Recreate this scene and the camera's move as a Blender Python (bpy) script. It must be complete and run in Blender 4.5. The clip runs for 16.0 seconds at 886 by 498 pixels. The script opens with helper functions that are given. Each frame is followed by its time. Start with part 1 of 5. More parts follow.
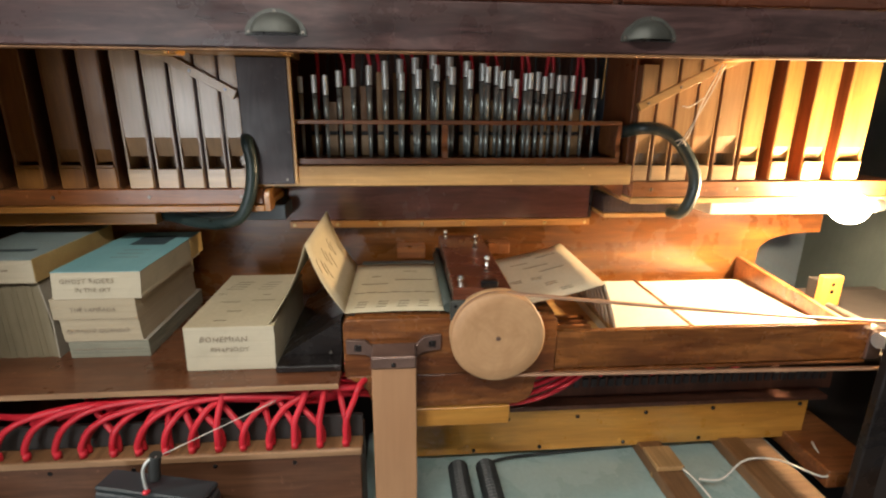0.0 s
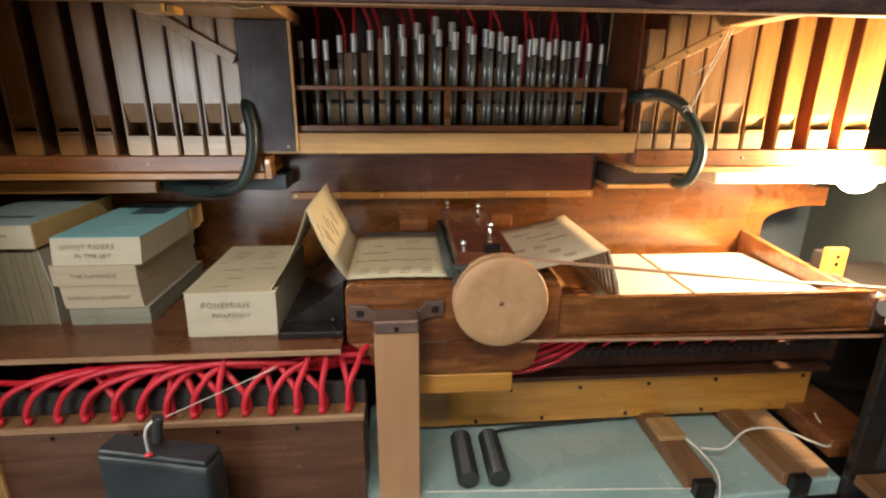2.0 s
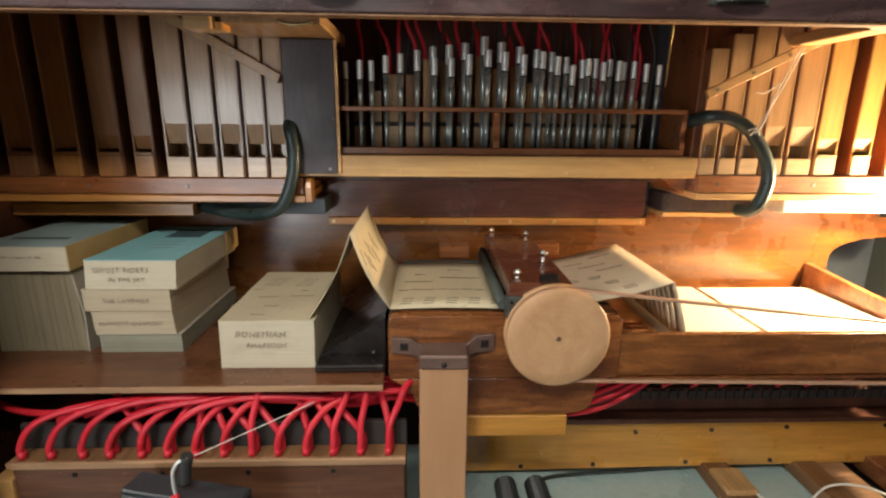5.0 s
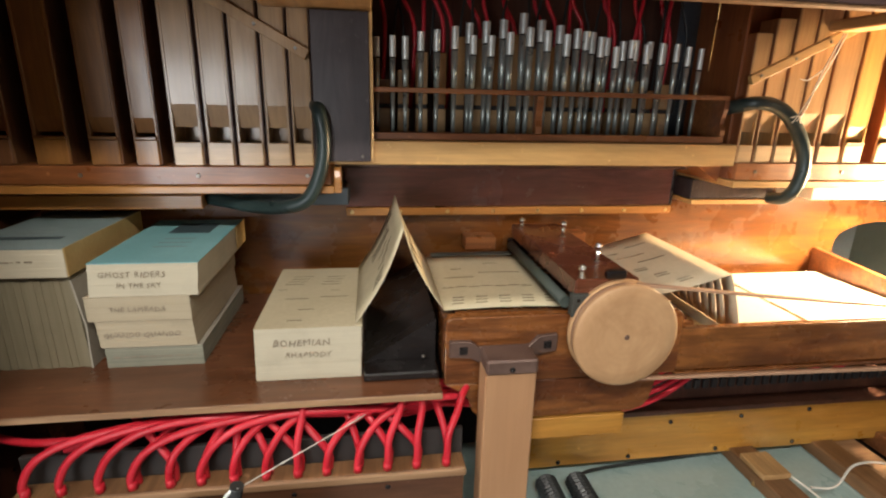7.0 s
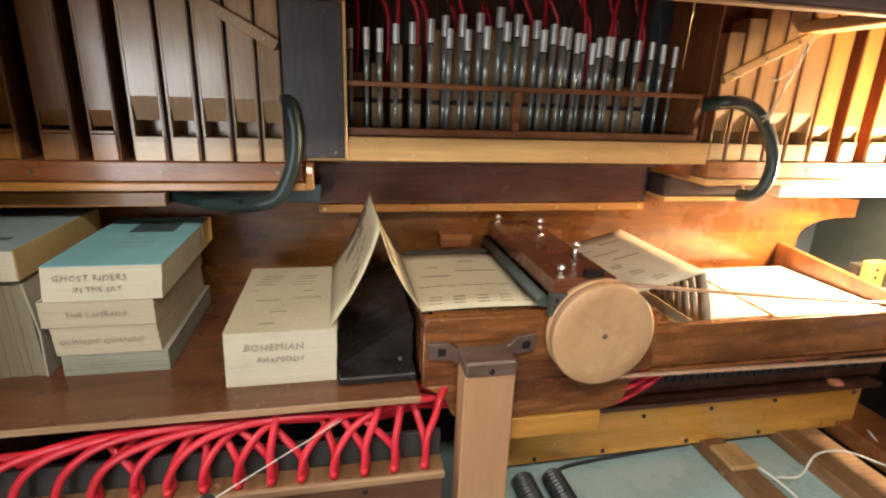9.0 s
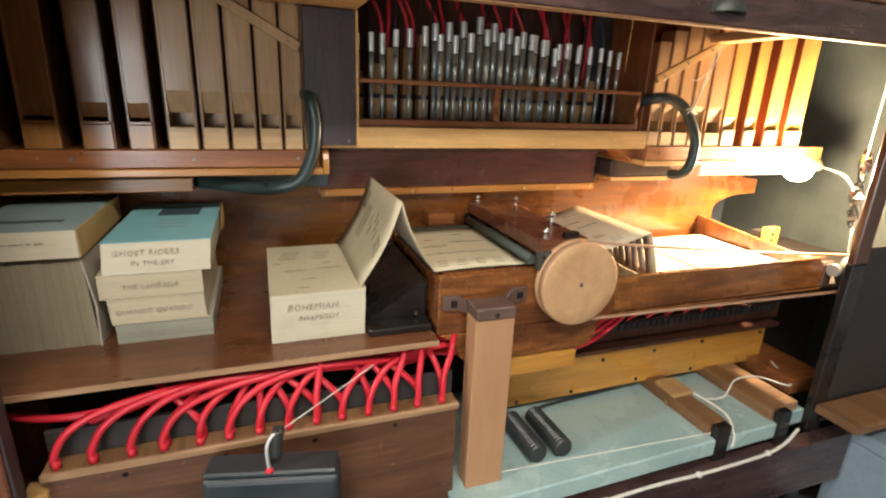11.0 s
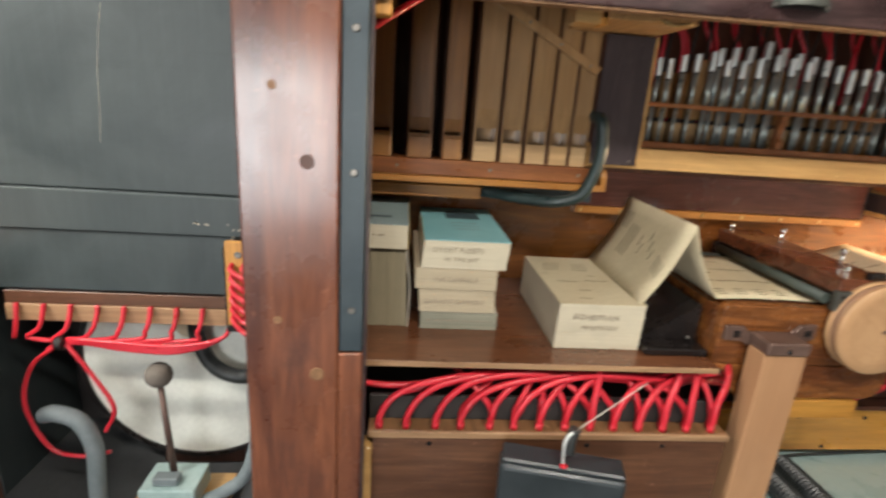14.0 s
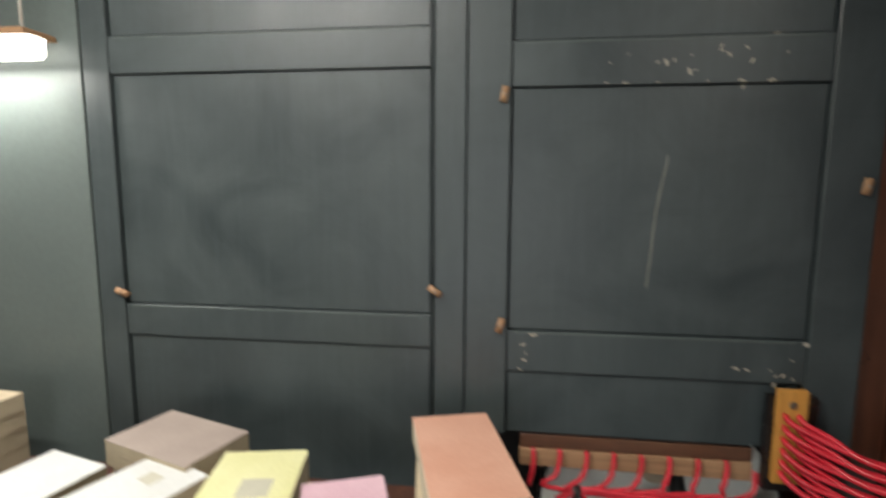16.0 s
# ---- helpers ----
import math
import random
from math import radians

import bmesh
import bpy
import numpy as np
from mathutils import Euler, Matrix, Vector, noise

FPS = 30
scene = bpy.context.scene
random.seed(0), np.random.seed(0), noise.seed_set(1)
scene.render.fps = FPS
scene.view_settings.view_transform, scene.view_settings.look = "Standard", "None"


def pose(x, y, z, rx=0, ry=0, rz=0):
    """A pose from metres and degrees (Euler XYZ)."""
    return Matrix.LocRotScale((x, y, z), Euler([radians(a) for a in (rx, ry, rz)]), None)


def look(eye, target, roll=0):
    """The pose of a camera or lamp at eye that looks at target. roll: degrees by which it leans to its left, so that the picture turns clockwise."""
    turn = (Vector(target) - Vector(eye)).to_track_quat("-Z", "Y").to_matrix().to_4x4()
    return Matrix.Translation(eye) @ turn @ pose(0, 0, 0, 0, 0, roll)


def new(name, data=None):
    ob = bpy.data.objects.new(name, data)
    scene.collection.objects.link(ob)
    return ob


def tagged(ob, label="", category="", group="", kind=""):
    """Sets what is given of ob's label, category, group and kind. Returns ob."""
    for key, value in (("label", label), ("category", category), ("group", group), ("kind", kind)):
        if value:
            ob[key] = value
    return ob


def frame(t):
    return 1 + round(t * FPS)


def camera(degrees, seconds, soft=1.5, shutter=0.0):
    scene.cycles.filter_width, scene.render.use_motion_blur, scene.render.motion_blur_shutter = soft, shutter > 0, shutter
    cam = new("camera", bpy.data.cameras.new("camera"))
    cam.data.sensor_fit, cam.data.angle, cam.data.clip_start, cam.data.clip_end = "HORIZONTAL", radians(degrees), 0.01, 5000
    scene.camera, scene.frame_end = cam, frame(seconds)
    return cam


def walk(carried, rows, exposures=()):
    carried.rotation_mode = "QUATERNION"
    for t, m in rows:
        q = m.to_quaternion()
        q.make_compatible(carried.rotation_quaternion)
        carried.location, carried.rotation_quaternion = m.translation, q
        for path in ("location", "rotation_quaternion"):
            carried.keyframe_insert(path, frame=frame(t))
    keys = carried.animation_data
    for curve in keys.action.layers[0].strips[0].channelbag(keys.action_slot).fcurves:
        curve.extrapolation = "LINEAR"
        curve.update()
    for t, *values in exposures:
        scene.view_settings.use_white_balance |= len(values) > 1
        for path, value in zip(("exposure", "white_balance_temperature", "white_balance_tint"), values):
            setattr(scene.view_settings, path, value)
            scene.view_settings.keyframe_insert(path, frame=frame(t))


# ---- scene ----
cam = camera(82.6, 16.0, soft=2.2, shutter=0.5)
METRES, EYE, TILT, LEAN, TURN = 2.6, 1.5, 0.0, 0.0, -4.7
ROWS = [
    (0.0, 0.0, 0.0, 0.0, 0.13, -16.47, -0.45),
    (0.5, -0.0015, 0.0017, -0.0042, 0.12, -16.5, -0.45),
    (1.0, -0.0057, 0.002, -0.0036, 0.11, -16.6, -0.46),
    (1.5, -0.0062, 0.0004, -0.0054, 0.19, -16.87, -0.79),
    (2.0, -0.0021, -0.0023, -0.0227, 0.16, -17.58, -0.43),
    (2.5, 0.0003, 0.0048, -0.0308, 0.23, -16.12, 1.55),
    (3.0, -0.0036, 0.0126, -0.0296, 0.79, -12.21, 1.07),
    (3.5, -0.0054, 0.0178, -0.0295, 0.92, -11.16, 0.46),
    (4.0, -0.0045, 0.0218, -0.0295, 0.98, -11.53, 0.35),
    (4.5, -0.0075, 0.0211, -0.0321, 1.18, -12.14, 0.22),
    (5.0, -0.0271, 0.0262, -0.0326, 2.69, -14.27, -0.58),
    (7.5, -0.1274, 0.0658, -0.0303, -4.02, -16.37, -1.39),
    (8.0, -0.1337, 0.0696, -0.032, -3.99, -16.36, -1.45),
    (8.5, -0.1304, 0.0754, -0.0318, -5.19, -16.85, -1.97),
    (9.0, -0.1187, 0.0713, -0.0273, -6.55, -17.21, -2.02),
    (11.5, -0.211, -0.0087, -0.0319, -15.63, -17.02, -2.42),
    (12.0, -0.2142, -0.013, -0.031, -15.24, -16.58, -2.75),
    (12.5, -0.2351, -0.0101, -0.0209, -12.26, -14.36, -2.78),
    (13.0, -0.2485, -0.0124, -0.013, -8.93, -12.64, -2.57),
    (13.5, -0.2763, -0.0158, -0.0196, -4.87, -12.98, -3.08),
    (14.0, -0.3415, -0.0033, -0.0338, 0.62, -16.28, -3.86),
    (14.5, -0.3956, 0.0314, -0.0382, 3.62, -17.6, -2.62),
    (15.0, -0.4938, 0.033, -0.0134, 8.74, -15.54, -1.0),
    (15.5, -0.6547, -0.0173, -0.0271, 13.01, -10.66, -0.53),
    (16.0, -0.8143, -0.0194, 0.0058, 11.86, -7.06, -0.3),
]
walk(cam, [(t, pose(0, 0, EYE, TILT, LEAN, TURN) @ pose(METRES * x, METRES * y, METRES * z, 90 + pitch, roll, yaw)) for t, x, y, z, yaw, pitch, roll in ROWS], exposures=((0.0, 0.07), (2.0, 0.06), (3.5, 0.18), (4.5, 0.13), (5.0, 0.08), (7.5, 0.3), (11.5, 0.50), (12.5, 0.54), (13.5, 0.40), (14.0, 0.46), (14.5, 0.38), (15.0, 0.18), (15.5, 0.12), (16.0, -0.74)))

# ---- light ----
world = bpy.data.worlds.new("world")
scene.world = world
world.use_nodes = True
wn = world.node_tree.nodes
wbg = wn["Background"]
wsky = wn.new("ShaderNodeTexSky")
wsky.sky_type = "NISHITA"
wsky.sun_disc = False
wsky.sun_elevation = radians(35)
wsky.sun_rotation = radians(160)
world.node_tree.links.new(wsky.outputs[0], wbg.inputs[0])
wbg.inputs[1].default_value = 0.1


def area_lamp(name, m, w, h, watts, colour):
    d = bpy.data.lights.new(name, "AREA")
    d.shape, d.size, d.size_y, d.energy, d.color = "RECTANGLE", w, h, watts, colour
    ob = new(name, d)
    ob.matrix_world = m
    return ob


# the bare bulb behind the pipes, the daylight from the open side of the shed, the fluorescent battens
BULB = (1.262, 1.30, 1.214)
bd = bpy.data.lights.new("bulb_light", "POINT")
bd.energy, bd.color, bd.shadow_soft_size = 76.0, (1.0, 0.70, 0.39), 0.034
new("bulb_light", bd).location = BULB
area_lamp("doorway_light", look((-2.45, -3.98, 0.93), (-1.9, 0, 1.1)), 1.6, 1.7, 84.0, (0.93, 0.97, 1.0))
area_lamp("room_batten_light", look((-0.35, -0.45, 2.56), (-0.25, 0.2, 0)), 1.5, 0.08, 42.0, (1.0, 0.95, 0.86))
area_lamp("bench_batten_light", look((-3.05, 0.45, 2.52), (-3.05, 0.75, 0)), 1.2, 0.08, 84.0, (1.0, 0.97, 0.9))
area_lamp("wall_batten_light", look((-3.72, 1.47, 1.885), (-3.72, 1.30, 0.6)), 0.44, 0.05, 12.0, (1.0, 0.97, 0.9))

# ---- materials ----
def mat(name, build):
    m = bpy.data.materials.new(name)
    m.use_nodes = True
    nt = m.node_tree
    build(nt, nt.nodes["Principled BSDF"])
    return m


def link(nt, a, b):
    nt.links.new(a, b)


def coords(nt, scale=(1, 1, 1)):
    tc = nt.nodes.new("ShaderNodeTexCoord")
    oi = nt.nodes.new("ShaderNodeObjectInfo")
    mul = nt.nodes.new("ShaderNodeMath")
    mul.operation = "MULTIPLY"
    mul.inputs[1].default_value = 17.0
    link(nt, oi.outputs["Random"], mul.inputs[0])
    add = nt.nodes.new("ShaderNodeVectorMath")
    add.operation = "ADD"
    link(nt, tc.outputs["Object"], add.inputs[0])
    link(nt, mul.outputs[0], add.inputs[1])
    mp = nt.nodes.new("ShaderNodeMapping")
    mp.inputs["Scale"].default_value = scale
    link(nt, add.outputs[0], mp.inputs[0])
    return mp.outputs[0]


def noise_tex(nt, vec, scale, detail=6.0, rough=0.6, dist=0.0):
    n = nt.nodes.new("ShaderNodeTexNoise")
    n.inputs["Scale"].default_value = scale
    n.inputs["Detail"].default_value = detail
    n.inputs["Roughness"].default_value = rough
    n.inputs["Distortion"].default_value = dist
    link(nt, vec, n.inputs["Vector"])
    return n.outputs[0]


def ramp(nt, fac, stops):
    r = nt.nodes.new("ShaderNodeValToRGB")
    while len(r.color_ramp.elements) < len(stops):
        r.color_ramp.elements.new(0.5)
    for e, (p, c) in zip(r.color_ramp.elements, stops):
        e.position = p
        e.color = (c, c, c, 1) if isinstance(c, (int, float)) else (*c, 1)
    link(nt, fac, r.inputs[0])
    return r.outputs[0]


def mixc(nt, fac, a, b, mode="MIX"):
    m = nt.nodes.new("ShaderNodeMix")
    m.data_type = "RGBA"
    m.blend_type = mode
    for sock, v in ((m.inputs[0], fac), (m.inputs[6], a), (m.inputs[7], b)):
        if isinstance(v, (int, float)):
            sock.default_value = v
        elif isinstance(v, tuple):
            sock.default_value = (*v, 1)
        else:
            link(nt, v, sock)
    return m.outputs[2]


def bump(nt, p, height, strength, distance=0.001):
    b = nt.nodes.new("ShaderNodeBump")
    b.inputs["Strength"].default_value = strength
    b.inputs["Distance"].default_value = distance
    link(nt, height, b.inputs["Height"])
    link(nt, b.outputs[0], p.inputs["Normal"])


def wood(name, dark, light, axis="x", rough=0.4, coat=0.0, wear=0.35, grain=1.0, spots=True, streak=0.5, mottle=0.0):
    """Grained wood: fibres along axis, slow colour drift, scuffs and small stains."""
    s = {"x": (2.5, 60, 60), "y": (60, 2.5, 60), "z": (60, 60, 2.5)}[axis]
    slow = {"x": (1.2, 9, 9), "y": (9, 1.2, 9), "z": (9, 9, 1.2)}[axis]

    def build(nt, p):
        fine = noise_tex(nt, coords(nt, s), 1.6 * grain, 8, 0.65, 0.3)
        broad = noise_tex(nt, coords(nt, slow), 1.5, 4, 0.55, 0.8)
        stain = noise_tex(nt, coords(nt), 7.0, 5, 0.6)
        c = mixc(nt, ramp(nt, broad, ((0.34, 0.0), (0.66, 1.0))), dark, light)
        c = mixc(nt, ramp(nt, fine, ((0.35, streak), (0.62, 0.0))), c, tuple(0.45 * v for v in dark))
        c = mixc(nt, ramp(nt, stain, ((0.56, 0.0), (0.75, wear))), c, tuple(0.6 * v for v in dark))
        if mottle:
            blot = noise_tex(nt, coords(nt, slow), 3.2, 7, 0.7, 1.6)
            c = mixc(nt, ramp(nt, blot, ((0.40, mottle), (0.56, 0.0))), c, tuple(0.32 * v for v in dark))
            c = mixc(nt, ramp(nt, blot, ((0.56, 0.0), (0.74, mottle * 0.8))), c, tuple(min(1.0, 1.45 * v) for v in light))
            scr = noise_tex(nt, coords(nt, tuple(9 * v for v in slow)), 1.3, 3, 0.5)
            c = mixc(nt, ramp(nt, scr, ((0.70, 0.0), (0.76, 0.15))), c, tuple(min(1.0, 1.3 * v + 0.05) for v in light))
        if spots:
            dot = noise_tex(nt, coords(nt), 46.0, 2, 0.5)
            c = mixc(nt, ramp(nt, dot, ((0.70, 0.0), (0.78, 0.45))), c, tuple(min(1.0, 1.5 * v + 0.03) for v in light))
        link(nt, c, p.inputs["Base Color"])
        link(nt, ramp(nt, stain, ((0.3, max(0.05, rough - 0.12)), (0.7, min(1, rough + 0.15)))), p.inputs["Roughness"])
        p.inputs["Coat Weight"].default_value = coat
        p.inputs["Coat Roughness"].default_value = 0.16
        bump(nt, p, fine, 0.35, 0.0012)
    return mat(name, build)


def paint(name, a, b, rough=0.5, metal=0.0, scale=8.0, relief=0.2, chips=None, coat=0.0):
    """Painted or plain surface with drift at two scales and, if given, chips of another colour."""
    def build(nt, p):
        big = noise_tex(nt, coords(nt), scale, 5, 0.6, 0.4)
        fine = noise_tex(nt, coords(nt), scale * 18, 4, 0.6)
        c = mixc(nt, ramp(nt, big, ((0.3, 0.0), (0.7, 1.0))), a, b)
        c = mixc(nt, ramp(nt, fine, ((0.35, 0.18), (0.65, 0.0))), c, tuple(0.6 * v for v in a))
        if chips:
            sc = noise_tex(nt, coords(nt), scale * 4, 6, 0.7)
            c = mixc(nt, ramp(nt, sc, ((0.71, 0.0), (0.735, 0.9))), c, chips)
        link(nt, c, p.inputs["Base Color"])
        link(nt, ramp(nt, big, ((0.3, max(0.04, rough - 0.1)), (0.7, min(1, rough + 0.12)))), p.inputs["Roughness"])
        p.inputs["Metallic"].default_value = metal
        p.inputs["Coat Weight"].default_value = coat
        bump(nt, p, fine, relief, 0.0008)
    return mat(name, build)


def pages(name, a, b, axis="z", freq=420.0):
    """Cut edges of folded card: fine lines across axis."""
    s = {"z": (3, 3, freq), "x": (freq, 3, 3)}[axis]

    def build(nt, p):
        lines = noise_tex(nt, coords(nt, s), 1.0, 3, 0.6)
        soil = noise_tex(nt, coords(nt), 11.0, 5, 0.65)
        c = mixc(nt, ramp(nt, lines, ((0.35, 0.0), (0.65, 1.0))), a, b)
        c = mixc(nt, ramp(nt, soil, ((0.5, 0.0), (0.8, 0.4))), c, tuple(0.62 * v for v in a))
        link(nt, c, p.inputs["Base Color"])
        p.inputs["Roughness"].default_value = 0.85
        bump(nt, p, lines, 0.07, 0.0006)
    return mat(name, build)


def glow(name, colour, strength):
    def build(nt, p):
        p.inputs["Base Color"].default_value = (*colour, 1)
        p.inputs["Emission Color"].default_value = (*colour, 1)
        p.inputs["Emission Strength"].default_value = strength
    return mat(name, build)


MAHOG = wood("mahogany_varnish", (0.07, 0.018, 0.010), (0.15, 0.045, 0.020), "x", 0.26, 0.6, 0.4, 1.0, True, 0.4, 0.4)
MAHOG_Z = wood("mahogany_upright", (0.085, 0.024, 0.013), (0.225, 0.077, 0.036), "z", 0.30, 0.6, 0.7, 0.4, True, 0.10, 0.32)
MAHOG_SIDE = wood("case_side_mahogany", (0.055, 0.018, 0.009), (0.105, 0.036, 0.017), "z", 0.34, 0.4, 0.5)
BACKWOOD = wood("back_board_varnish", (0.100, 0.032, 0.009), (0.215, 0.080, 0.017), "x", 0.26, 0.5, 0.45, 0.35, False, 0.18, 0.4)
CHEST = wood("chest_stain", (0.20, 0.062, 0.019), (0.36, 0.138, 0.045), "x", 0.34, 0.3, 0.4, 1.0, True, 0.5, 0.3)
WALNUT = wood("aged_oak", (0.125, 0.038, 0.012), (0.31, 0.115, 0.030), "x", 0.24, 0.6, 0.6, 0.5, True, 0.2, 0.5)
PINE = wood("pine", (0.52, 0.29, 0.10), (0.66, 0.40, 0.155), "x", 0.40, 0.2, 0.25, 1.0, True, 0.28, 0.12)
PINE_Y = wood("pine_deep", (0.42, 0.23, 0.09), (0.56, 0.33, 0.14), "y", 0.45, 0.1)
STRIPWOOD = wood("orange_strip", (0.34, 0.135, 0.03), (0.48, 0.215, 0.05), "x", 0.36, 0.3, 0.3)
# lightened base stands in for room light reflected by the varnish
HINGED = wood("hinged_board_sheen", (0.115, 0.040, 0.030), (0.20, 0.075, 0.055), "x", 0.20, 0.8, 0.3, 0.6, True, 0.25, 0.3)
YELLOW = wood("yellow_pine", (0.48, 0.205, 0.033), (0.62, 0.31, 0.062), "x", 0.34, 0.4, 0.4, 0.7, True, 0.35, 0.2)
PIPE_PALE = wood("pipe_pale", (0.35, 0.185, 0.068), (0.46, 0.265, 0.110), "z", 0.42, 0.7, 0.25, 1.1, False, 0.35, 0.12)
PIPE_CAP = wood("pipe_cap_pale", (0.42, 0.25, 0.11), (0.53, 0.34, 0.165), "x", 0.42, 0.6, 0.3, 0.8, False, 0.3, 0.12)
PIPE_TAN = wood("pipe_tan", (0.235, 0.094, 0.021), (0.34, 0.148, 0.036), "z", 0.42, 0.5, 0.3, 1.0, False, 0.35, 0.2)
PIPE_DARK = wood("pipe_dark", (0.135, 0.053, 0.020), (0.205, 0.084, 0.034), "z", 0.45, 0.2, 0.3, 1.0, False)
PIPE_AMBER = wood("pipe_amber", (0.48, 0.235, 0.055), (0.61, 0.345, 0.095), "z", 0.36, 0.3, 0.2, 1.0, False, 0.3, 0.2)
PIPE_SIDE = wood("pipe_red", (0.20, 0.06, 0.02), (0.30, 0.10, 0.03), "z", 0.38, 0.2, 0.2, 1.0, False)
SHELFW = wood("shelf_ply", (0.125, 0.044, 0.018), (0.205, 0.079, 0.036), "x", 0.28, 0.4, 0.3, 0.7, True, 0.35, 0.25)
BOXPLY = wood("box_ply", (0.095, 0.038, 0.019), (0.15, 0.066, 0.033), "x", 0.4, 0.2, 0.3, 0.7, True, 0.4, 0.3)
POSTW = wood("planed_post", (0.37, 0.19, 0.092), (0.43, 0.235, 0.118), "z", 0.55, 0.0, 0.08, 0.7, False, 0.10)
ORANGE = wood("orange_pine", (0.56, 0.25, 0.045), (0.68, 0.34, 0.08), "z", 0.42, 0.2, 0.2)
LEDGE = wood("raw_ledge", (0.30, 0.16, 0.08), (0.42, 0.25, 0.13), "x", 0.6)
BATTEN = wood("old_batten", (0.18, 0.085, 0.034), (0.29, 0.15, 0.068), "y", 0.5, 0.0, 0.6)
def turned(name, dark, light, centre):
    """Face-turned wood: faint tool rings round an axis along y over a cloudy grain."""
    def build(nt, p):
        tc = nt.nodes.new("ShaderNodeTexCoord")
        mp = nt.nodes.new("ShaderNodeMapping")
        mp.inputs["Location"].default_value = tuple(-v for v in centre)
        link(nt, tc.outputs["Object"], mp.inputs[0])
        wv = nt.nodes.new("ShaderNodeTexWave")
        wv.wave_type, wv.rings_direction = "RINGS", "Y"
        wv.inputs["Scale"].default_value = 26.0
        wv.inputs["Distortion"].default_value = 2.2
        wv.inputs["Detail"].default_value = 3.0
        link(nt, mp.outputs[0], wv.inputs["Vector"])
        cloud = noise_tex(nt, mp.outputs[0], 14.0, 6, 0.6, 0.8)
        c = mixc(nt, ramp(nt, cloud, ((0.3, 0.0), (0.7, 1.0))), dark, light)
        c = mixc(nt, ramp(nt, wv.outputs[1], ((0.2, 0.05), (0.8, 0.0))), c, tuple(0.6 * v for v in dark))
        link(nt, c, p.inputs["Base Color"])
        p.inputs["Roughness"].default_value = 0.48
        bump(nt, p, wv.outputs[1], 0.025, 0.0008)
    return mat(name, build)


TURNED = turned("turned_beech", (0.40, 0.22, 0.105), (0.53, 0.32, 0.165), (0.0, 0.0, 0.11))
# violet stain; strong mottle also imitates the streaky reflections on the flap
VIOLET = wood("violet_stain", (0.040, 0.019, 0.020), (0.098, 0.052, 0.048), "x", 0.30, 0.4, 0.5, 0.5, True, 0.35, 0.6)
VIOLET_Z = wood("violet_stain_upright", (0.036, 0.024, 0.028), (0.066, 0.046, 0.048), "z", 0.46, 0.0, 0.4, 0.5, True, 0.3, 0.35)
def brushed(name, a, b, pale, rough):
    """Old brush-painted boards: streaks, rubbed patches, small chips and grime."""
    def build(nt, p):
        big = noise_tex(nt, coords(nt), 3.4, 8, 0.66, 1.0)
        st = noise_tex(nt, coords(nt, (55, 55, 3)), 1.0, 6, 0.65, 0.2)
        hz = noise_tex(nt, coords(nt, (3, 40, 70)), 1.0, 6, 0.65, 0.2)
        c = mixc(nt, ramp(nt, big, ((0.32, 0.0), (0.70, 1.0))), a, b)
        c = mixc(nt, ramp(nt, st, ((0.45, 0.0), (0.75, 0.16))), c, tuple(1.6 * v for v in b))
        c = mixc(nt, ramp(nt, hz, ((0.58, 0.0), (0.80, 0.20))), c, tuple(0.5 * v for v in a))
        ch = noise_tex(nt, coords(nt), 17.0, 8, 0.75, 0.5)
        c = mixc(nt, ramp(nt, ch, ((0.69, 0.0), (0.73, 0.7))), c, pale)
        link(nt, c, p.inputs["Base Color"])
        link(nt, ramp(nt, big, ((0.3, rough - 0.08), (0.7, rough + 0.14))), p.inputs["Roughness"])
        bump(nt, p, st, 0.15, 0.001)
    return mat(name, build)


SLATE = brushed("slate_paint", (0.029, 0.038, 0.040), (0.053, 0.066, 0.067), (0.19, 0.20, 0.19), 0.42)
SLATE_LT = paint("slate_paint_pale", (0.080, 0.098, 0.092), (0.10, 0.12, 0.112), 0.5, 0.0, 3.0, 0.2)
STRIP = paint("blue_black_paint", (0.030, 0.043, 0.052), (0.055, 0.075, 0.085), 0.4, 0.0, 10.0, 0.3, (0.22, 0.22, 0.20))
DARKBOX = paint("control_box_enamel", (0.018, 0.024, 0.027), (0.032, 0.040, 0.044), 0.42, 0.0, 12.0, 0.3, (0.10, 0.11, 0.11))
BLACK = paint("black_lacquer", (0.010, 0.008, 0.008), (0.018, 0.014, 0.013), 0.25, 0.0, 12.0, 0.1)
# near-black for dark boards, and for recess shade put into the colour
VOID = paint("near_black_shade", (0.021, 0.017, 0.016), (0.035, 0.028, 0.025), 0.7, 0.0, 6.0, 0.2)
BROWNWALL = wood("deep_case_wood", (0.062, 0.024, 0.015), (0.115, 0.044, 0.026), "z", 0.4, 0.0)
METAL = paint("pipe_metal", (0.26, 0.295, 0.28), (0.50, 0.53, 0.50), 0.33, 0.65, 26.0, 0.04)
CAPMETAL = paint("pipe_slide_metal", (0.52, 0.54, 0.52), (0.72, 0.735, 0.71), 0.36, 0.5, 14.0, 0.04)
CHROME = paint("chrome", (0.75, 0.76, 0.78), (0.85, 0.86, 0.87), 0.12, 1.0, 30.0, 0.02)
IRON = paint("worn_iron", (0.105, 0.062, 0.050), (0.19, 0.118, 0.092), 0.42, 0.35, 16.0, 0.5, (0.30, 0.22, 0.17))
PEWTER = paint("pewter", (0.055, 0.058, 0.052), (0.10, 0.104, 0.092), 0.5, 0.5, 22.0, 0.4, (0.16, 0.16, 0.14))
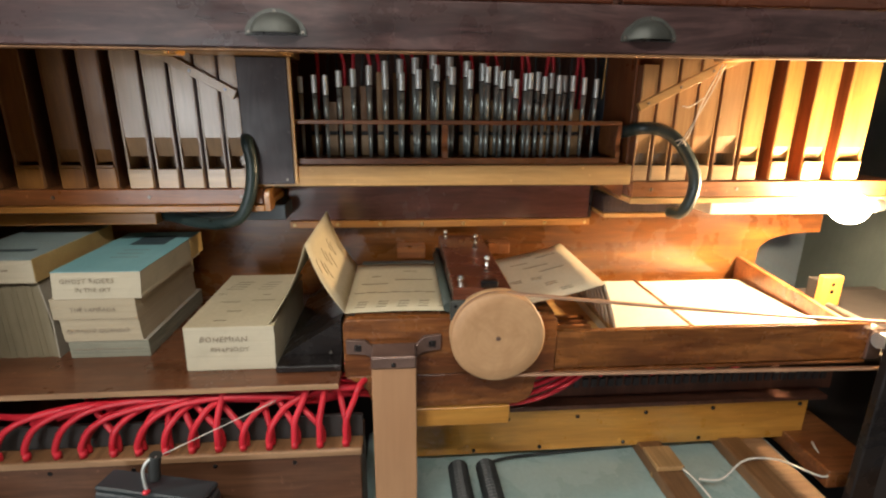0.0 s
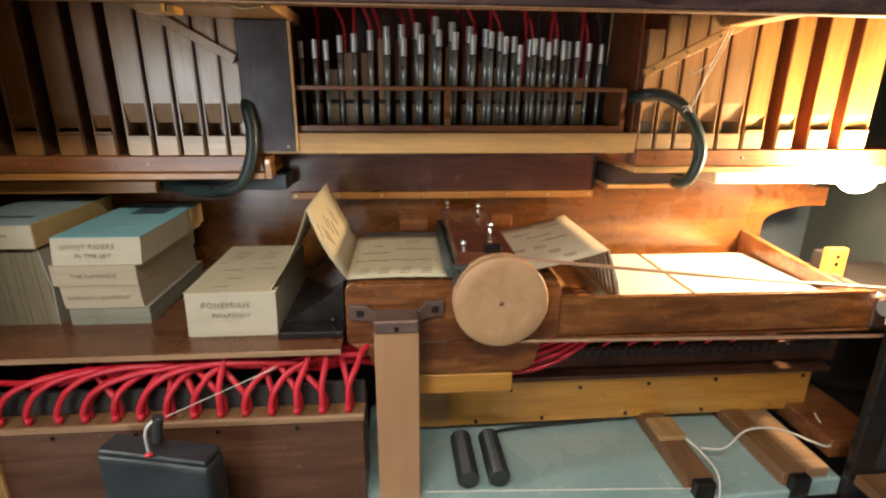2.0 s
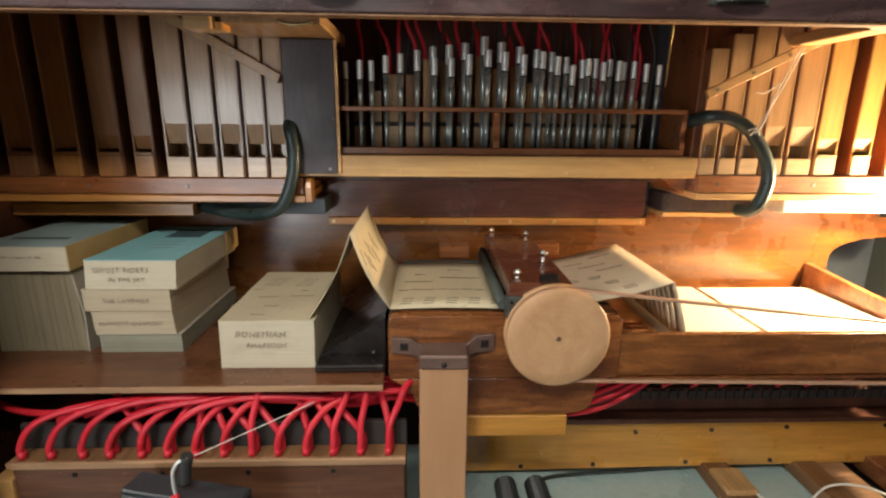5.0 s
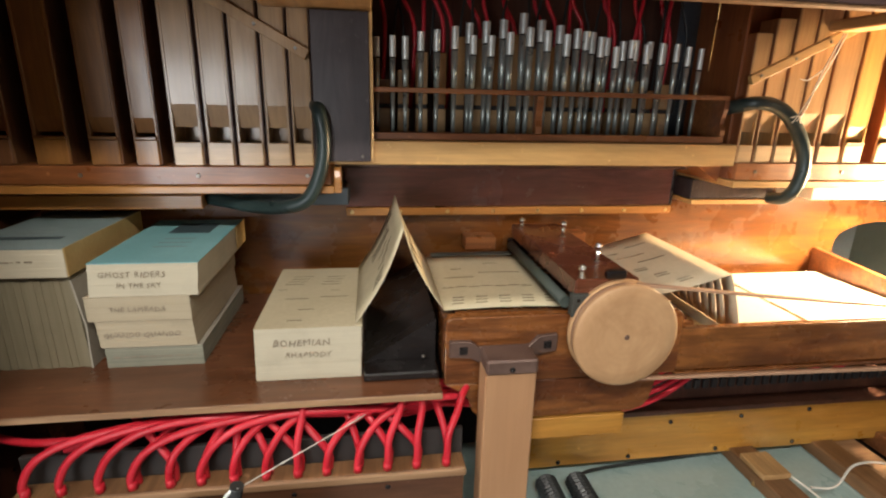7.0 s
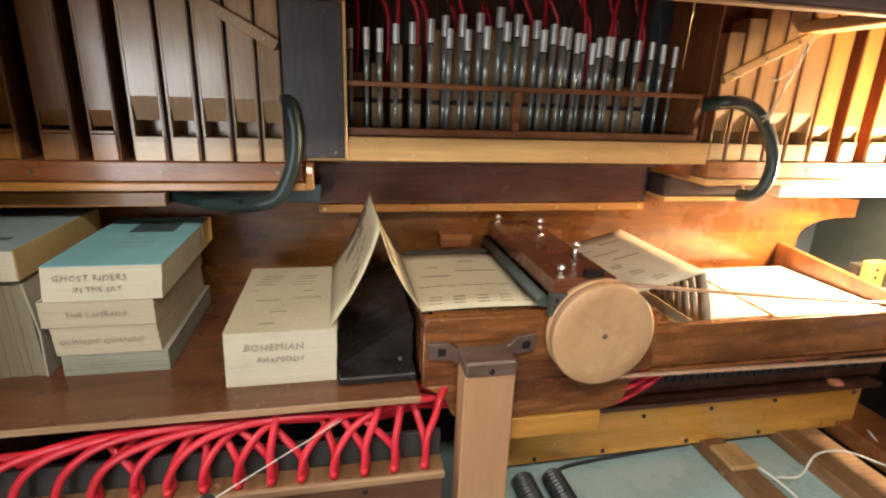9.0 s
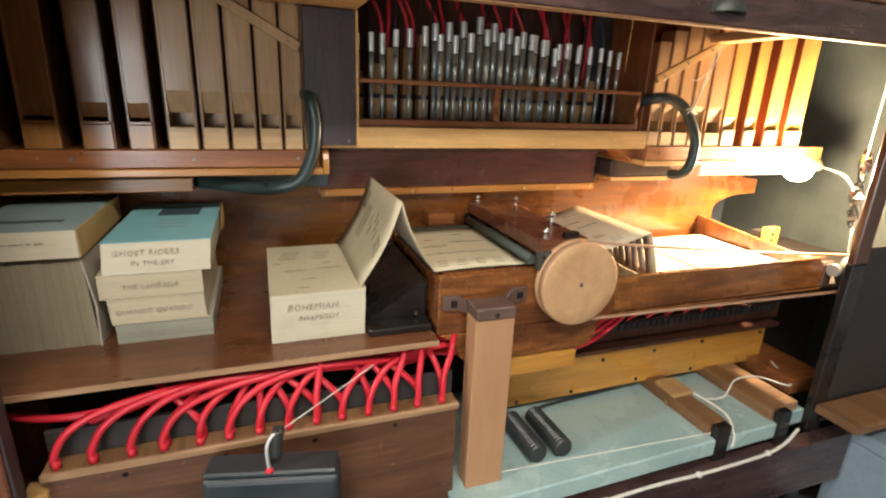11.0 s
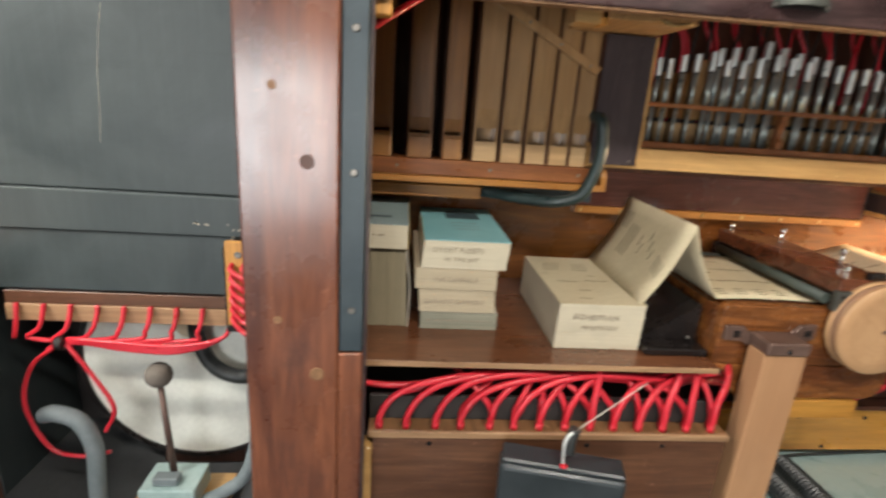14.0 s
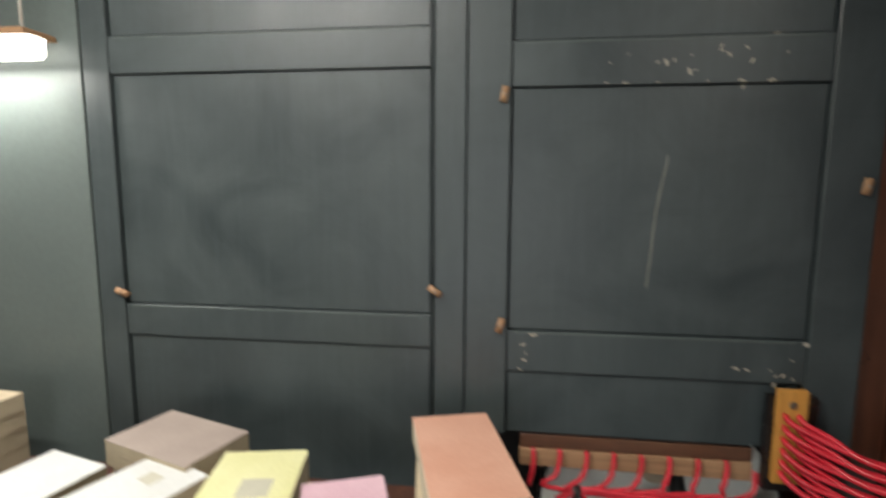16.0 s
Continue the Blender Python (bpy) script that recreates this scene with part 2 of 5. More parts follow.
SCREW = paint("screw_steel", (0.20, 0.18, 0.16), (0.34, 0.31, 0.27), 0.4, 0.9, 40.0, 0.1)
BRASS = paint("screw_brass", (0.55, 0.42, 0.2), (0.72, 0.56, 0.3), 0.32, 0.9, 40.0, 0.1)
SPINE = paint("yellowed_spine", (0.50, 0.33, 0.12), (0.62, 0.44, 0.19), 0.75, 0.0, 9.0, 0.2, (0.20, 0.12, 0.05))
CARD = paint("cream_card", (0.53, 0.45, 0.295), (0.62, 0.535, 0.365), 0.8, 0.0, 5.0, 0.25)
CARD_TAN = paint("tan_card", (0.50, 0.41, 0.28), (0.58, 0.48, 0.34), 0.8, 0.0, 5.0, 0.25)
CARD_DARK = paint("grey_card", (0.36, 0.32, 0.255), (0.44, 0.395, 0.32), 0.85, 0.0, 5.0, 0.25)
EDGE = pages("card_edges", (0.525, 0.465, 0.345), (0.56, 0.50, 0.375))
EDGE_TAN = pages("card_edges_tan", (0.42, 0.35, 0.24), (0.46, 0.385, 0.27))
EDGE_GREY = pages("card_edges_grey", (0.225, 0.19, 0.12), (0.255, 0.215, 0.14), "x", 160.0)
EDGE_BLUE = pages("card_edges_bluegrey", (0.21, 0.205, 0.155), (0.29, 0.28, 0.21))
COVER_BLUE = paint("blue_cover", (0.17, 0.40, 0.43), (0.26, 0.50, 0.52), 0.55, 0.0, 9.0, 0.15, (0.45, 0.55, 0.52))
COVER_SLATE = paint("faded_blue_cover", (0.20, 0.27, 0.27), (0.27, 0.34, 0.33), 0.65, 0.0, 7.0, 0.15)
COVER_SALMON = paint("salmon_cover", (0.58, 0.30, 0.21), (0.66, 0.38, 0.28), 0.6, 0.0, 6.0, 0.15)
COVER_YELLOW = paint("pale_yellow_cover", (0.62, 0.60, 0.30), (0.70, 0.68, 0.40), 0.6, 0.0, 6.0, 0.15)
FADED = paint("faded_print", (0.44, 0.42, 0.33), (0.52, 0.49, 0.40), 0.7)
COVER_PINK = paint("pink_cover", (0.60, 0.38, 0.44), (0.68, 0.47, 0.53), 0.6, 0.0, 6.0, 0.15)
COVER_WHITE = paint("white_cover", (0.60, 0.60, 0.58), (0.68, 0.68, 0.66), 0.6, 0.0, 6.0, 0.15)
COVER_BROWN = paint("brown_grey_cover", (0.30, 0.24, 0.21), (0.38, 0.31, 0.27), 0.65, 0.0, 8.0, 0.2)
PRINT = paint("print_ink", (0.035, 0.06, 0.07), (0.06, 0.09, 0.10), 0.7)
INK = paint("pencil_ink", (0.26, 0.21, 0.155), (0.34, 0.28, 0.21), 0.8)
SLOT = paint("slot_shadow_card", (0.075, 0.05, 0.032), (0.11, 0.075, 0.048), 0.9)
RED = paint("red_rubber", (0.50, 0.013, 0.026), (0.66, 0.030, 0.05), 0.34, 0.0, 14.0, 0.1)
RUBBER = paint("black_rubber", (0.016, 0.018, 0.018), (0.034, 0.036, 0.035), 0.42, 0.0, 20.0, 0.2)
GREENHOSE = paint("dark_green_rubber", (0.014, 0.026, 0.026), (0.028, 0.046, 0.045), 0.36, 0.0, 20.0, 0.2)
GREYHOSE = paint("grey_hose", (0.16, 0.19, 0.20), (0.23, 0.26, 0.27), 0.4, 0.0, 20.0, 0.15)
ROLLER = paint("grey_green_roller", (0.035, 0.046, 0.038), (0.06, 0.074, 0.062), 0.6, 0.0, 20.0, 0.2)
LEATHER = paint("belt_leather", (0.34, 0.19, 0.115), (0.43, 0.26, 0.165), 0.55, 0.0, 20.0, 0.3)
TEAL = paint("bellows_teal", (0.30, 0.44, 0.425), (0.44, 0.56, 0.535), 0.26, 0.0, 4.0, 0.15, (0.48, 0.55, 0.51), 0.5)
DRUMSKIN = paint("drum_skin", (0.76, 0.76, 0.68), (0.82, 0.82, 0.75), 0.45, 0.0, 3.0, 0.05)
FELT = paint("grey_felt", (0.12, 0.10, 0.085), (0.18, 0.155, 0.13), 0.95, 0.0, 30.0, 0.6)
CORD = paint("white_cord", (0.62, 0.58, 0.50), (0.72, 0.68, 0.60), 0.8, 0.0, 60.0, 0.4)
CONCRETE = paint("concrete", (0.055, 0.057, 0.060), (0.085, 0.088, 0.092), 0.8, 0.0, 2.5, 0.4)
PLASTER = paint("whitewash", (0.50, 0.49, 0.46), (0.60, 0.59, 0.56), 0.85, 0.0, 1.5, 0.3)
BLUEGREY = paint("blue_grey_panel", (0.20, 0.26, 0.31), (0.26, 0.32, 0.37), 0.5, 0.0, 3.0, 0.2)
# grey wall; extra blue in the base stands in for cool light
OLIVE = paint("blue_grey_wall", (0.080, 0.108, 0.150), (0.115, 0.145, 0.190), 0.6, 0.0, 3.0, 0.3)
PALE_PAPER = paint("pale_paper", (0.66, 0.60, 0.49), (0.74, 0.68, 0.57), 0.8, 0.0, 6.0, 0.2)
BULBGLASS = glow("lit_bulb", (1.0, 0.80, 0.52), 90.0)
TUBEGLOW = glow("lit_tube", (1.0, 0.97, 0.90), 9.0)

# ---- mesh tools ----
def bx(bm, x0, x1, y0, y1, z0, z1, bevel=0.0015, seg=1):
    """A box with broken edges, added to bm."""
    t = bmesh.new()
    bmesh.ops.create_cube(t, size=1.0)
    for v in t.verts:
        v.co = Vector(((x0 + x1) / 2 + v.co.x * (x1 - x0), (y0 + y1) / 2 + v.co.y * (y1 - y0), (z0 + z1) / 2 + v.co.z * (z1 - z0)))
    if bevel:
        b = min(bevel, 0.3 * min(abs(x1 - x0), abs(y1 - y0), abs(z1 - z0)))
        bmesh.ops.bevel(t, geom=t.edges[:], offset=b, segments=seg, affect="EDGES", profile=0.5)
    join(bm, t)
    return bm


def join(bm, t):
    made = {}
    for v in t.verts:
        made[v] = bm.verts.new(v.co)
    for f in t.faces:
        g = bm.faces.new([made[v] for v in f.verts])
        g.smooth = f.smooth
    t.free()


def box(x0, x1, y0, y1, z0, z1, bevel=0.0015, seg=1):
    return bx(bmesh.new(), x0, x1, y0, y1, z0, z1, bevel, seg)


def rod(bm, a, b, r0, r1=None, seg=14, caps=True):
    """A round bar from a to b, tapering from r0 to r1."""
    r1 = r0 if r1 is None else r1
    a, b = Vector(a), Vector(b)
    q = (b - a).to_track_quat("Z", "Y")
    rings = []
    for c, r in ((a, r0), (b, r1)):
        rings.append([bm.verts.new(c + q @ Vector((r * math.cos(k * math.tau / seg), r * math.sin(k * math.tau / seg), 0))) for k in range(seg)])
    for k in range(seg):
        f = bm.faces.new((rings[0][k], rings[0][(k + 1) % seg], rings[1][(k + 1) % seg], rings[1][k]))
        f.smooth = True
    if caps:
        bm.faces.new(rings[0][::-1])
        bm.faces.new(rings[1])
    return bm


def glide(pts, n=7):
    """Catmull-Rom points through pts."""
    p = [Vector(q) for q in pts]
    p = [2 * p[0] - p[1]] + p + [2 * p[-1] - p[-2]]
    out = []
    for i in range(1, len(p) - 2):
        for k in range(n):
            t = k / n
            a, b, c, d = p[i - 1], p[i], p[i + 1], p[i + 2]
            out.append(0.5 * ((2 * b) + (c - a) * t + (2 * a - 5 * b + 4 * c - d) * t * t + (3 * b - a - 3 * c + d) * t ** 3))
    out.append(p[-2])
    return out


def hose(bm, pts, r, seg=9, n=6, r1=None):
    """A bent pipe through pts."""
    path = glide(pts, n)
    rings, up = [], Vector((0.12, 0.35, 0.93))
    for i, c in enumerate(path):
        d = (path[min(i + 1, len(path) - 1)] - path[max(i - 1, 0)]).normalized()
        u = up - d * up.dot(d)
        if u.length < 0.05:
            u = Vector((1, 0, 0)) - d * d.x
        u.normalize()
        up = u
        w = d.cross(u)
        rr = r if r1 is None else r + (r1 - r) * i / (len(path) - 1)
        rings.append([bm.verts.new(c + rr * (math.cos(k * math.tau / seg) * u + math.sin(k * math.tau / seg) * w)) for k in range(seg)])
    for a, b in zip(rings, rings[1:]):
        for k in range(seg):
            f = bm.faces.new((a[k], a[(k + 1) % seg], b[(k + 1) % seg], b[k]))
            f.smooth = True
    bm.faces.new(rings[0][::-1])
    bm.faces.new(rings[-1])
    return bm


def slab(bm, outline, axis, a, b, bevel=0.0):
    """A flat shape (2D outline) given thickness from a to b along axis."""
    def at(p, v):
        return {"x": (v, p[0], p[1]), "y": (p[0], v, p[1]), "z": (p[0], p[1], v)}[axis]
    t = bmesh.new()
    lo = [t.verts.new(at(p, a)) for p in outline]
    hi = [t.verts.new(at(p, b)) for p in outline]
    n = len(outline)
    t.faces.new(lo[::-1])
    t.faces.new(hi)
    for k in range(n):
        t.faces.new((lo[k], lo[(k + 1) % n], hi[(k + 1) % n], hi[k]))
    bmesh.ops.recalc_face_normals(t, faces=t.faces[:])
    if bevel:
        sharp = [e for e in t.edges if len(e.link_faces) == 2 and e.calc_face_angle(0) > 0.7]
        bmesh.ops.bevel(t, geom=sharp, offset=bevel, segments=1, affect="EDGES")
    join(bm, t)
    return bm


def sheet(bm, path, y0, y1, thick, ny=6, sag=0.0):
    """A strip of card that follows path (x, z) between y0 and y1, with thickness and a slight sag across."""
    n = len(path)
    grid = {}
    for i, (x, z) in enumerate(path):
        a, b = path[max(i - 1, 0)], path[min(i + 1, n - 1)]
        d = Vector((b[0] - a[0], b[1] - a[1])).normalized()
        for j in range(ny + 1):
            u = j / ny
            w = sag * math.sin(math.pi * u)
            for s in (0, 1):
                k = (s - 0.5) * thick + w
                grid[i, j, s] = bm.verts.new((x - d.y * k, y0 + (y1 - y0) * u, z + d.x * k))
    for i in range(n - 1):
        for j in range(ny):
            for s in (0, 1):
                f = [grid[i, j, s], grid[i + 1, j, s], grid[i + 1, j + 1, s], grid[i, j + 1, s]]
                bm.faces.new(f if s else f[::-1]).smooth = True
        for j in (0, ny):
            bm.faces.new((grid[i, j, 0], grid[i + 1, j, 0], grid[i + 1, j, 1], grid[i, j, 1]))
    for i in (0, n - 1):
        for j in range(ny):
            bm.faces.new((grid[i, j, 0], grid[i, j + 1, 0], grid[i, j + 1, 1], grid[i, j, 1]))
    return bm


def dome(bm, c, r, sz=1.0, seg=14, rings=8):
    t = bmesh.new()
    bmesh.ops.create_uvsphere(t, u_segments=seg, v_segments=rings, radius=r)
    for v in t.verts:
        v.co = Vector(c) + Vector((v.co.x, v.co.y, v.co.z * sz))
    for f in t.faces:
        f.smooth = True
    join(bm, t)
    return bm


def finish(bm, name, material):
    me = bpy.data.meshes.new(name)
    bmesh.ops.recalc_face_normals(bm, faces=bm.faces[:])
    bm.to_mesh(me)
    bm.free()
    me.materials.append(material)
    return me


def thing(name, at, label, category, group="", kind=""):
    """An Empty at its base that parents the parts of one thing."""
    ob = new(name)
    ob.location = at
    ob.empty_display_size = 0.02
    return tagged(ob, label, category, group, kind)


def root_of(ob):
    p = Vector((0, 0, 0))
    while ob:
        p += ob.location
        ob = ob.parent
    return p


def part(name, bm, material, parent, label=""):
    """One mesh under a thing or a part; bm is in world coordinates."""
    base = root_of(parent)
    bmesh.ops.translate(bm, verts=bm.verts[:], vec=-base)
    ob = new(name, finish(bm, name, material))
    ob.parent = parent
    return tagged(ob, label)


def single(name, bm, material, label, category, group="", kind=""):
    """A thing of one mesh, its origin at its lowest middle."""
    xs = [v.co for v in bm.verts]
    base = Vector((sum(v.x for v in xs) / len(xs), sum(v.y for v in xs) / len(xs), min(v.z for v in xs)))
    bmesh.ops.translate(bm, verts=bm.verts[:], vec=-base)
    ob = new(name, finish(bm, name, material))
    ob.location = base
    return tagged(ob, label, category, group, kind)


def structure(name, bm, material, label, category):
    ob = new(name, finish(bm, name, material))
    return tagged(ob, label, category, "", "structure")


def screw_head(bm, c, r=0.004, d=(0, -1, 0)):
    c, d = Vector(c), Vector(d)
    rod(bm, c, c + d * 0.0018, r, r * 0.75, 10)


def written(words, m, size, parent, depth=0.0002):
    """Pencilled lettering as a thin mesh of the built-in font, letters uneven as by a hand."""
    cu = bpy.data.curves.new("writing", "FONT")
    cu.body, cu.size, cu.extrude, cu.align_x, cu.resolution_u, cu.shear, cu.space_character = words, size, depth, "CENTER", 2, 0.12, 1.12
    tmp = bpy.data.objects.new("writing", cu)
    me = bpy.data.meshes.new_from_object(tmp)
    bpy.data.objects.remove(tmp)
    wob = random.Random(len(words) * 7 + 1)
    ph = [wob.uniform(0, 6) for _ in range(3)]
    for v in me.vertices:
        u = v.co.x / size
        v.co.y += size * (0.05 * math.sin(2.3 * u + ph[0]) + 0.04 * math.sin(6.1 * u + ph[1]))
        v.co.x += size * 0.06 * math.sin(4.7 * v.co.y / size + 3.1 * u + ph[2])
    me.materials.clear()
    me.materials.append(INK)
    ob = new("writing", me)
    ob.parent = parent
    ob.matrix_local = Matrix.Translation(-root_of(parent)) @ m
    return ob

# ---- the room ----
structure("floor", box(-5.2, 3.2, -4.1, 3.2, -0.12, 0.0, 0), CONCRETE, "grey worn concrete floor of the shed", "floor")
structure("ceiling", box(-5.2, 3.2, -4.1, 3.2, 2.75, 2.85, 0), PLASTER, "plain whitewashed ceiling", "ceiling")
structure("wall_east", box(3.1, 3.2, -4.1, 3.2, 0.0, 2.75, 0), PLASTER, "plain whitewashed side wall", "wall")
structure("wall_west", box(-5.2, -5.1, -4.1, 3.2, 0.0, 2.75, 0), PLASTER, "plain whitewashed side wall", "wall")
structure("wall_north", box(-5.1, 3.1, 3.1, 3.2, 0.0, 2.75, 0), VOID, "dark far wall behind the organ", "wall")
bm = box(-5.1, -3.30, -4.1, -4.0, 0.0, 2.75, 0)
bx(bm, -1.58, 3.1, -4.1, -4.0, 0.0, 2.75, 0)
bx(bm, -3.30, -1.58, -4.1, -4.0, 1.85, 2.75, 0)
structure("wall_south", bm, PLASTER, "whitewashed wall with a wide open doorway", "wall")

# ---- organ case: front post, sides, back boards ----
bm = box(-1.16, -0.992, 0.93, 0.975, 0.0, 2.6, 0.004, 2)
bx(bm, -0.992, -0.945, 0.932, 0.975, 0.0, 0.944, 0.003)
post = thing("trim_post", (-1.05, 0.95, 0.0), "varnished mahogany corner post with filled knots and scuffs", "post", kind="structure")
part("board", bm, MAHOG_Z, post)
part("edge_strip", box(-0.990, -0.947, 0.936, 0.972, 0.946, 2.6, 0.002), STRIP, post, "blue-black painted edge strip")
part("raw_edge", box(-0.945, -0.940, 0.940, 0.972, 0.30, 2.6, 0.001), VIOLET_Z, post, "dark stained inner edge")
for z in (1.515, 1.285, 1.03, 1.75):
    bm = bmesh.new()
    screw_head(bm, (-0.968, 0.936, z), 0.007)
    part("screw", bm, SCREW, post)
for x, z, r in ((-1.045, 1.30, 0.013), (-1.03, 0.90, 0.014), (-1.10, 1.42, 0.008), (-1.10, 1.01, 0.008)):
    bm = bmesh.new()
    rod(bm, (x, 0.9302, z), (x, 0.9292, z), r, r * 0.9, 16)
    part("knot", bm, BROWNWALL if r == 0.013 else BATTEN, post, "filled knot")
structure("wall_case_west", box(-1.162, -1.1355, 0.977, 1.979, 0.0, 2.6, 0.001), MAHOG_SIDE, "varnished mahogany side of the organ case", "wall")
sp2 = thing("trim_side_panel", (-1.168, 1.25, 0.0), "framed mahogany panelling on the case side", "panel", kind="structure")
for y0, y1, z0, z1 in ((0.980, 1.055, 0.0, 2.6), (1.44, 1.545, 0.0, 2.6), (1.0555, 1.4395, 1.10, 1.20), (1.0555, 1.4395, 2.0, 2.1)):
    part("frame_rail", box(-1.1745, -1.1625, y0, y1, z0, z1, 0.002), MAHOG_SIDE, sp2)
part("inset_panel", box(-1.1665, -1.1625, 1.075, 1.42, 1.22, 1.98, 0.002), MAHOG_Z, sp2, "redder inset panel")
structure("wall_case_east", box(1.74, 1.77, 0.98, 2.1, 0.0, 2.6, 0.001), SLATE, "dark painted side of the organ case", "wall")
structure("wall_case_back", box(-1.135, 1.74, 1.98, 2.0, 0.0, 2.6, 0.001), OLIVE, "dull blue-grey back of the organ case", "wall")
structure("wall_behind_pipes", box(-1.135, 0.66, 1.74, 1.76, 1.25, 2.6, 0.001), BROWNWALL, "dark stained boards behind the pipes", "wall")
structure("wall_case_top", box(-1.16, 1.77, 0.98, 2.0, 2.2, 2.22, 0.001), BROWNWALL, "dark inside top of the organ case", "ceiling")
arch = [(1.237, 0.85), (1.237, 1.00)] + [(1.40 - 0.163 * math.cos(a), 1.00 + 0.066 * math.sin(a)) for a in [k * math.pi / 16 for k in range(1, 9)]]
outline = [(-1.134, 0.85)] + arch + [(1.455, 1.066), (1.455, 1.128), (1.37, 1.135), (1.37, 1.262), (-1.134, 1.262)]
bm = slab(bmesh.new(), outline, "y", 1.60, 1.622)
structure("wall_back_board", bm, BACKWOOD, "glossy red-brown varnished back board with a curved cut-out", "wall")
# near-black stands for deep shade; widened east to hide the lit wall
structure("wall_lower_back", box(-1.134, 1.738, 1.602, 1.62, 0.0, 0.85, 0.001), VOID, "back of the lower case, its shade painted near-black", "wall")

# hinged top flap with two cup handles
flap = thing("front_flap", (0.35, 0.985, 1.575), "dark violet-brown stained folding front flap of the organ", "flap")
# streaks on the rail are reflections put into the colour
part("bottom_rail", box(-0.962, 1.62, 0.970, 0.998, 1.5845, 1.668, 0.003, 2), VIOLET, flap, "dark violet stained rail, reflected streaks put into its mottle")
part("edge_lip", box(-0.962, 1.62, 0.973, 0.996, 1.580, 1.584, 0.001), BATTEN, flap, "raw lower edge")
part("panel", box(-0.962, 0.388, 0.974, 0.996, 1.670, 2.2, 0.003), MAHOG, flap, "reddish varnished panel")
part("panel", box(0.402, 1.62, 0.974, 0.996, 1.670, 2.2, 0.003), MAHOG, flap, "reddish varnished panel")
part("batten", box(0.37, 0.42, 0.998, 1.012, 1.672, 2.2, 0.002), BROWNWALL, flap)


def cup_handle(x):
    h = thing("cup_handle", (x, 0.97, 1.604), "tarnished pewter cup pull screwed to the flap", "handle", "cup handles of the flap")
    bm = bmesh.new()
    rows = []
    for i in range(7):
        e = i / 6 * math.pi / 2
        rows.append([bm.verts.new((x - 0.043 * math.cos(k / 14 * math.pi), 0.9685 - 0.027 * math.sin(k / 14 * math.pi) * math.sin(e), 1.603 + 0.034 * math.sin(k / 14 * math.pi) * math.cos(e))) for k in range(1, 14)])
    for a, b in zip(rows, rows[1:]):
        for k in range(12):
            bm.faces.new((a[k], a[k + 1], b[k + 1], b[k])).smooth = True
    part("cup", bm, PEWTER, h)
    pl = [(x - 0.052, 1.600), (x + 0.052, 1.600), (x + 0.052, 1.609), (x + 0.045, 1.622)]
    pl += [(x + 0.044 * math.cos(k * math.pi / 10), 1.609 + 0.034 * math.sin(k * math.pi / 10)) for k in range(2, 9)]
    pl += [(x - 0.045, 1.622), (x - 0.052, 1.609)]
    part("plate", slab(bmesh.new(), pl, "y", 0.9665, 0.9698), PEWTER, h)
    # the cup's inner shade is painted with a thin black slab
    part("hollow", box(x - 0.036, x + 0.036, 0.955, 0.9664, 1.6005, 1.6028, 0), BLACK, h, "black slab painting the shade under the cup")
    for sx, sz in ((-0.046, 1.605), (0.046, 1.605), (0.0, 1.638)):
        bm = bmesh.new()
        screw_head(bm, (x + sx, 0.9664, sz), 0.003)
        part("screw", bm, SCREW, h)
    h.location.z += 0.006
    return h


cup_handle(-0.215)
cup_handle(0.457)

# right-hand case post and what stands beyond it
pe = thing("trim_post_east", (1.18, 1.0, 0.0), "dark brown case post with a black painted foot", "post", kind="structure")
part("board", box(1.150, 1.212, 0.986, 1.008, 0.972, 1.579, 0.003), MAHOG_SIDE, pe)
part("foot_board", box(1.149, 1.214, 0.985, 1.009, 0.0, 0.970, 0.003), BLACK, pe, "black painted lower board")
structure("trim_rail_low", box(-0.94, 1.30, 0.93, 0.984, 0.20, 0.385, 0.003), VIOLET, "dark violet-brown lower rail of the case", "rail")
structure("trim_side_panel", box(1.216, 1.738, 0.995, 1.007, 0.40, 1.02, 0.002), VOID, "dark panel beside the case post", "panel")
structure("trim_ledge", box(1.16, 1.738, 0.85, 0.984, 0.46, 0.49, 0.003), BATTEN, "raw timber ledge outside the case", "ledge")
sbx = thing("storage_box", (1.54, 0.84, 0.0), "blue-grey painted box with a lid on the floor", "box")
part("body", box(1.31, 1.735, 0.70, 0.98, 0.0, 0.355, 0.006, 2), BLUEGREY, sbx)
part("lid", box(1.303, 1.738, 0.693, 0.982, 0.357, 0.40, 0.006, 2), BLUEGREY, sbx)

# filler wall added here; its near-black colour carries the corner's shade
structure("wall_inner_east", box(1.25, 1.738, 1.402, 1.42, 0.0, 0.832, 0.001), VOID, "added dark filler wall, shade beside the lower works in its colour", "wall")

# board added beside the tray to cast shade on the lower right
single("side_shelf", box(1.182, 1.738, 1.12, 1.598, 0.8335, 0.850, 0.002), VOID, "added dark board keeping bulb light off the lower works", "board")

# ---- wind chests, beam and rack ----
ch = thing("left_wind_chest", (-0.75, 1.45, 1.15), "red-brown wind chest carrying the wooden pipes", "wind chest")
part("chest_board", box(-1.134, -0.372, 1.362, 1.60, 1.2295, 1.2705, 0.002), CHEST, ch)
part("lip", box(-1.134, -0.366, 1.350, 1.60, 1.211, 1.228, 0.002), STRIPWOOD, ch, "orange-brown front lip")
part("support_plank", box(-1.134, -0.672, 1.405, 1.50, 1.166, 1.198, 0.002), STRIPWOOD, ch, "pale plank under the chest")
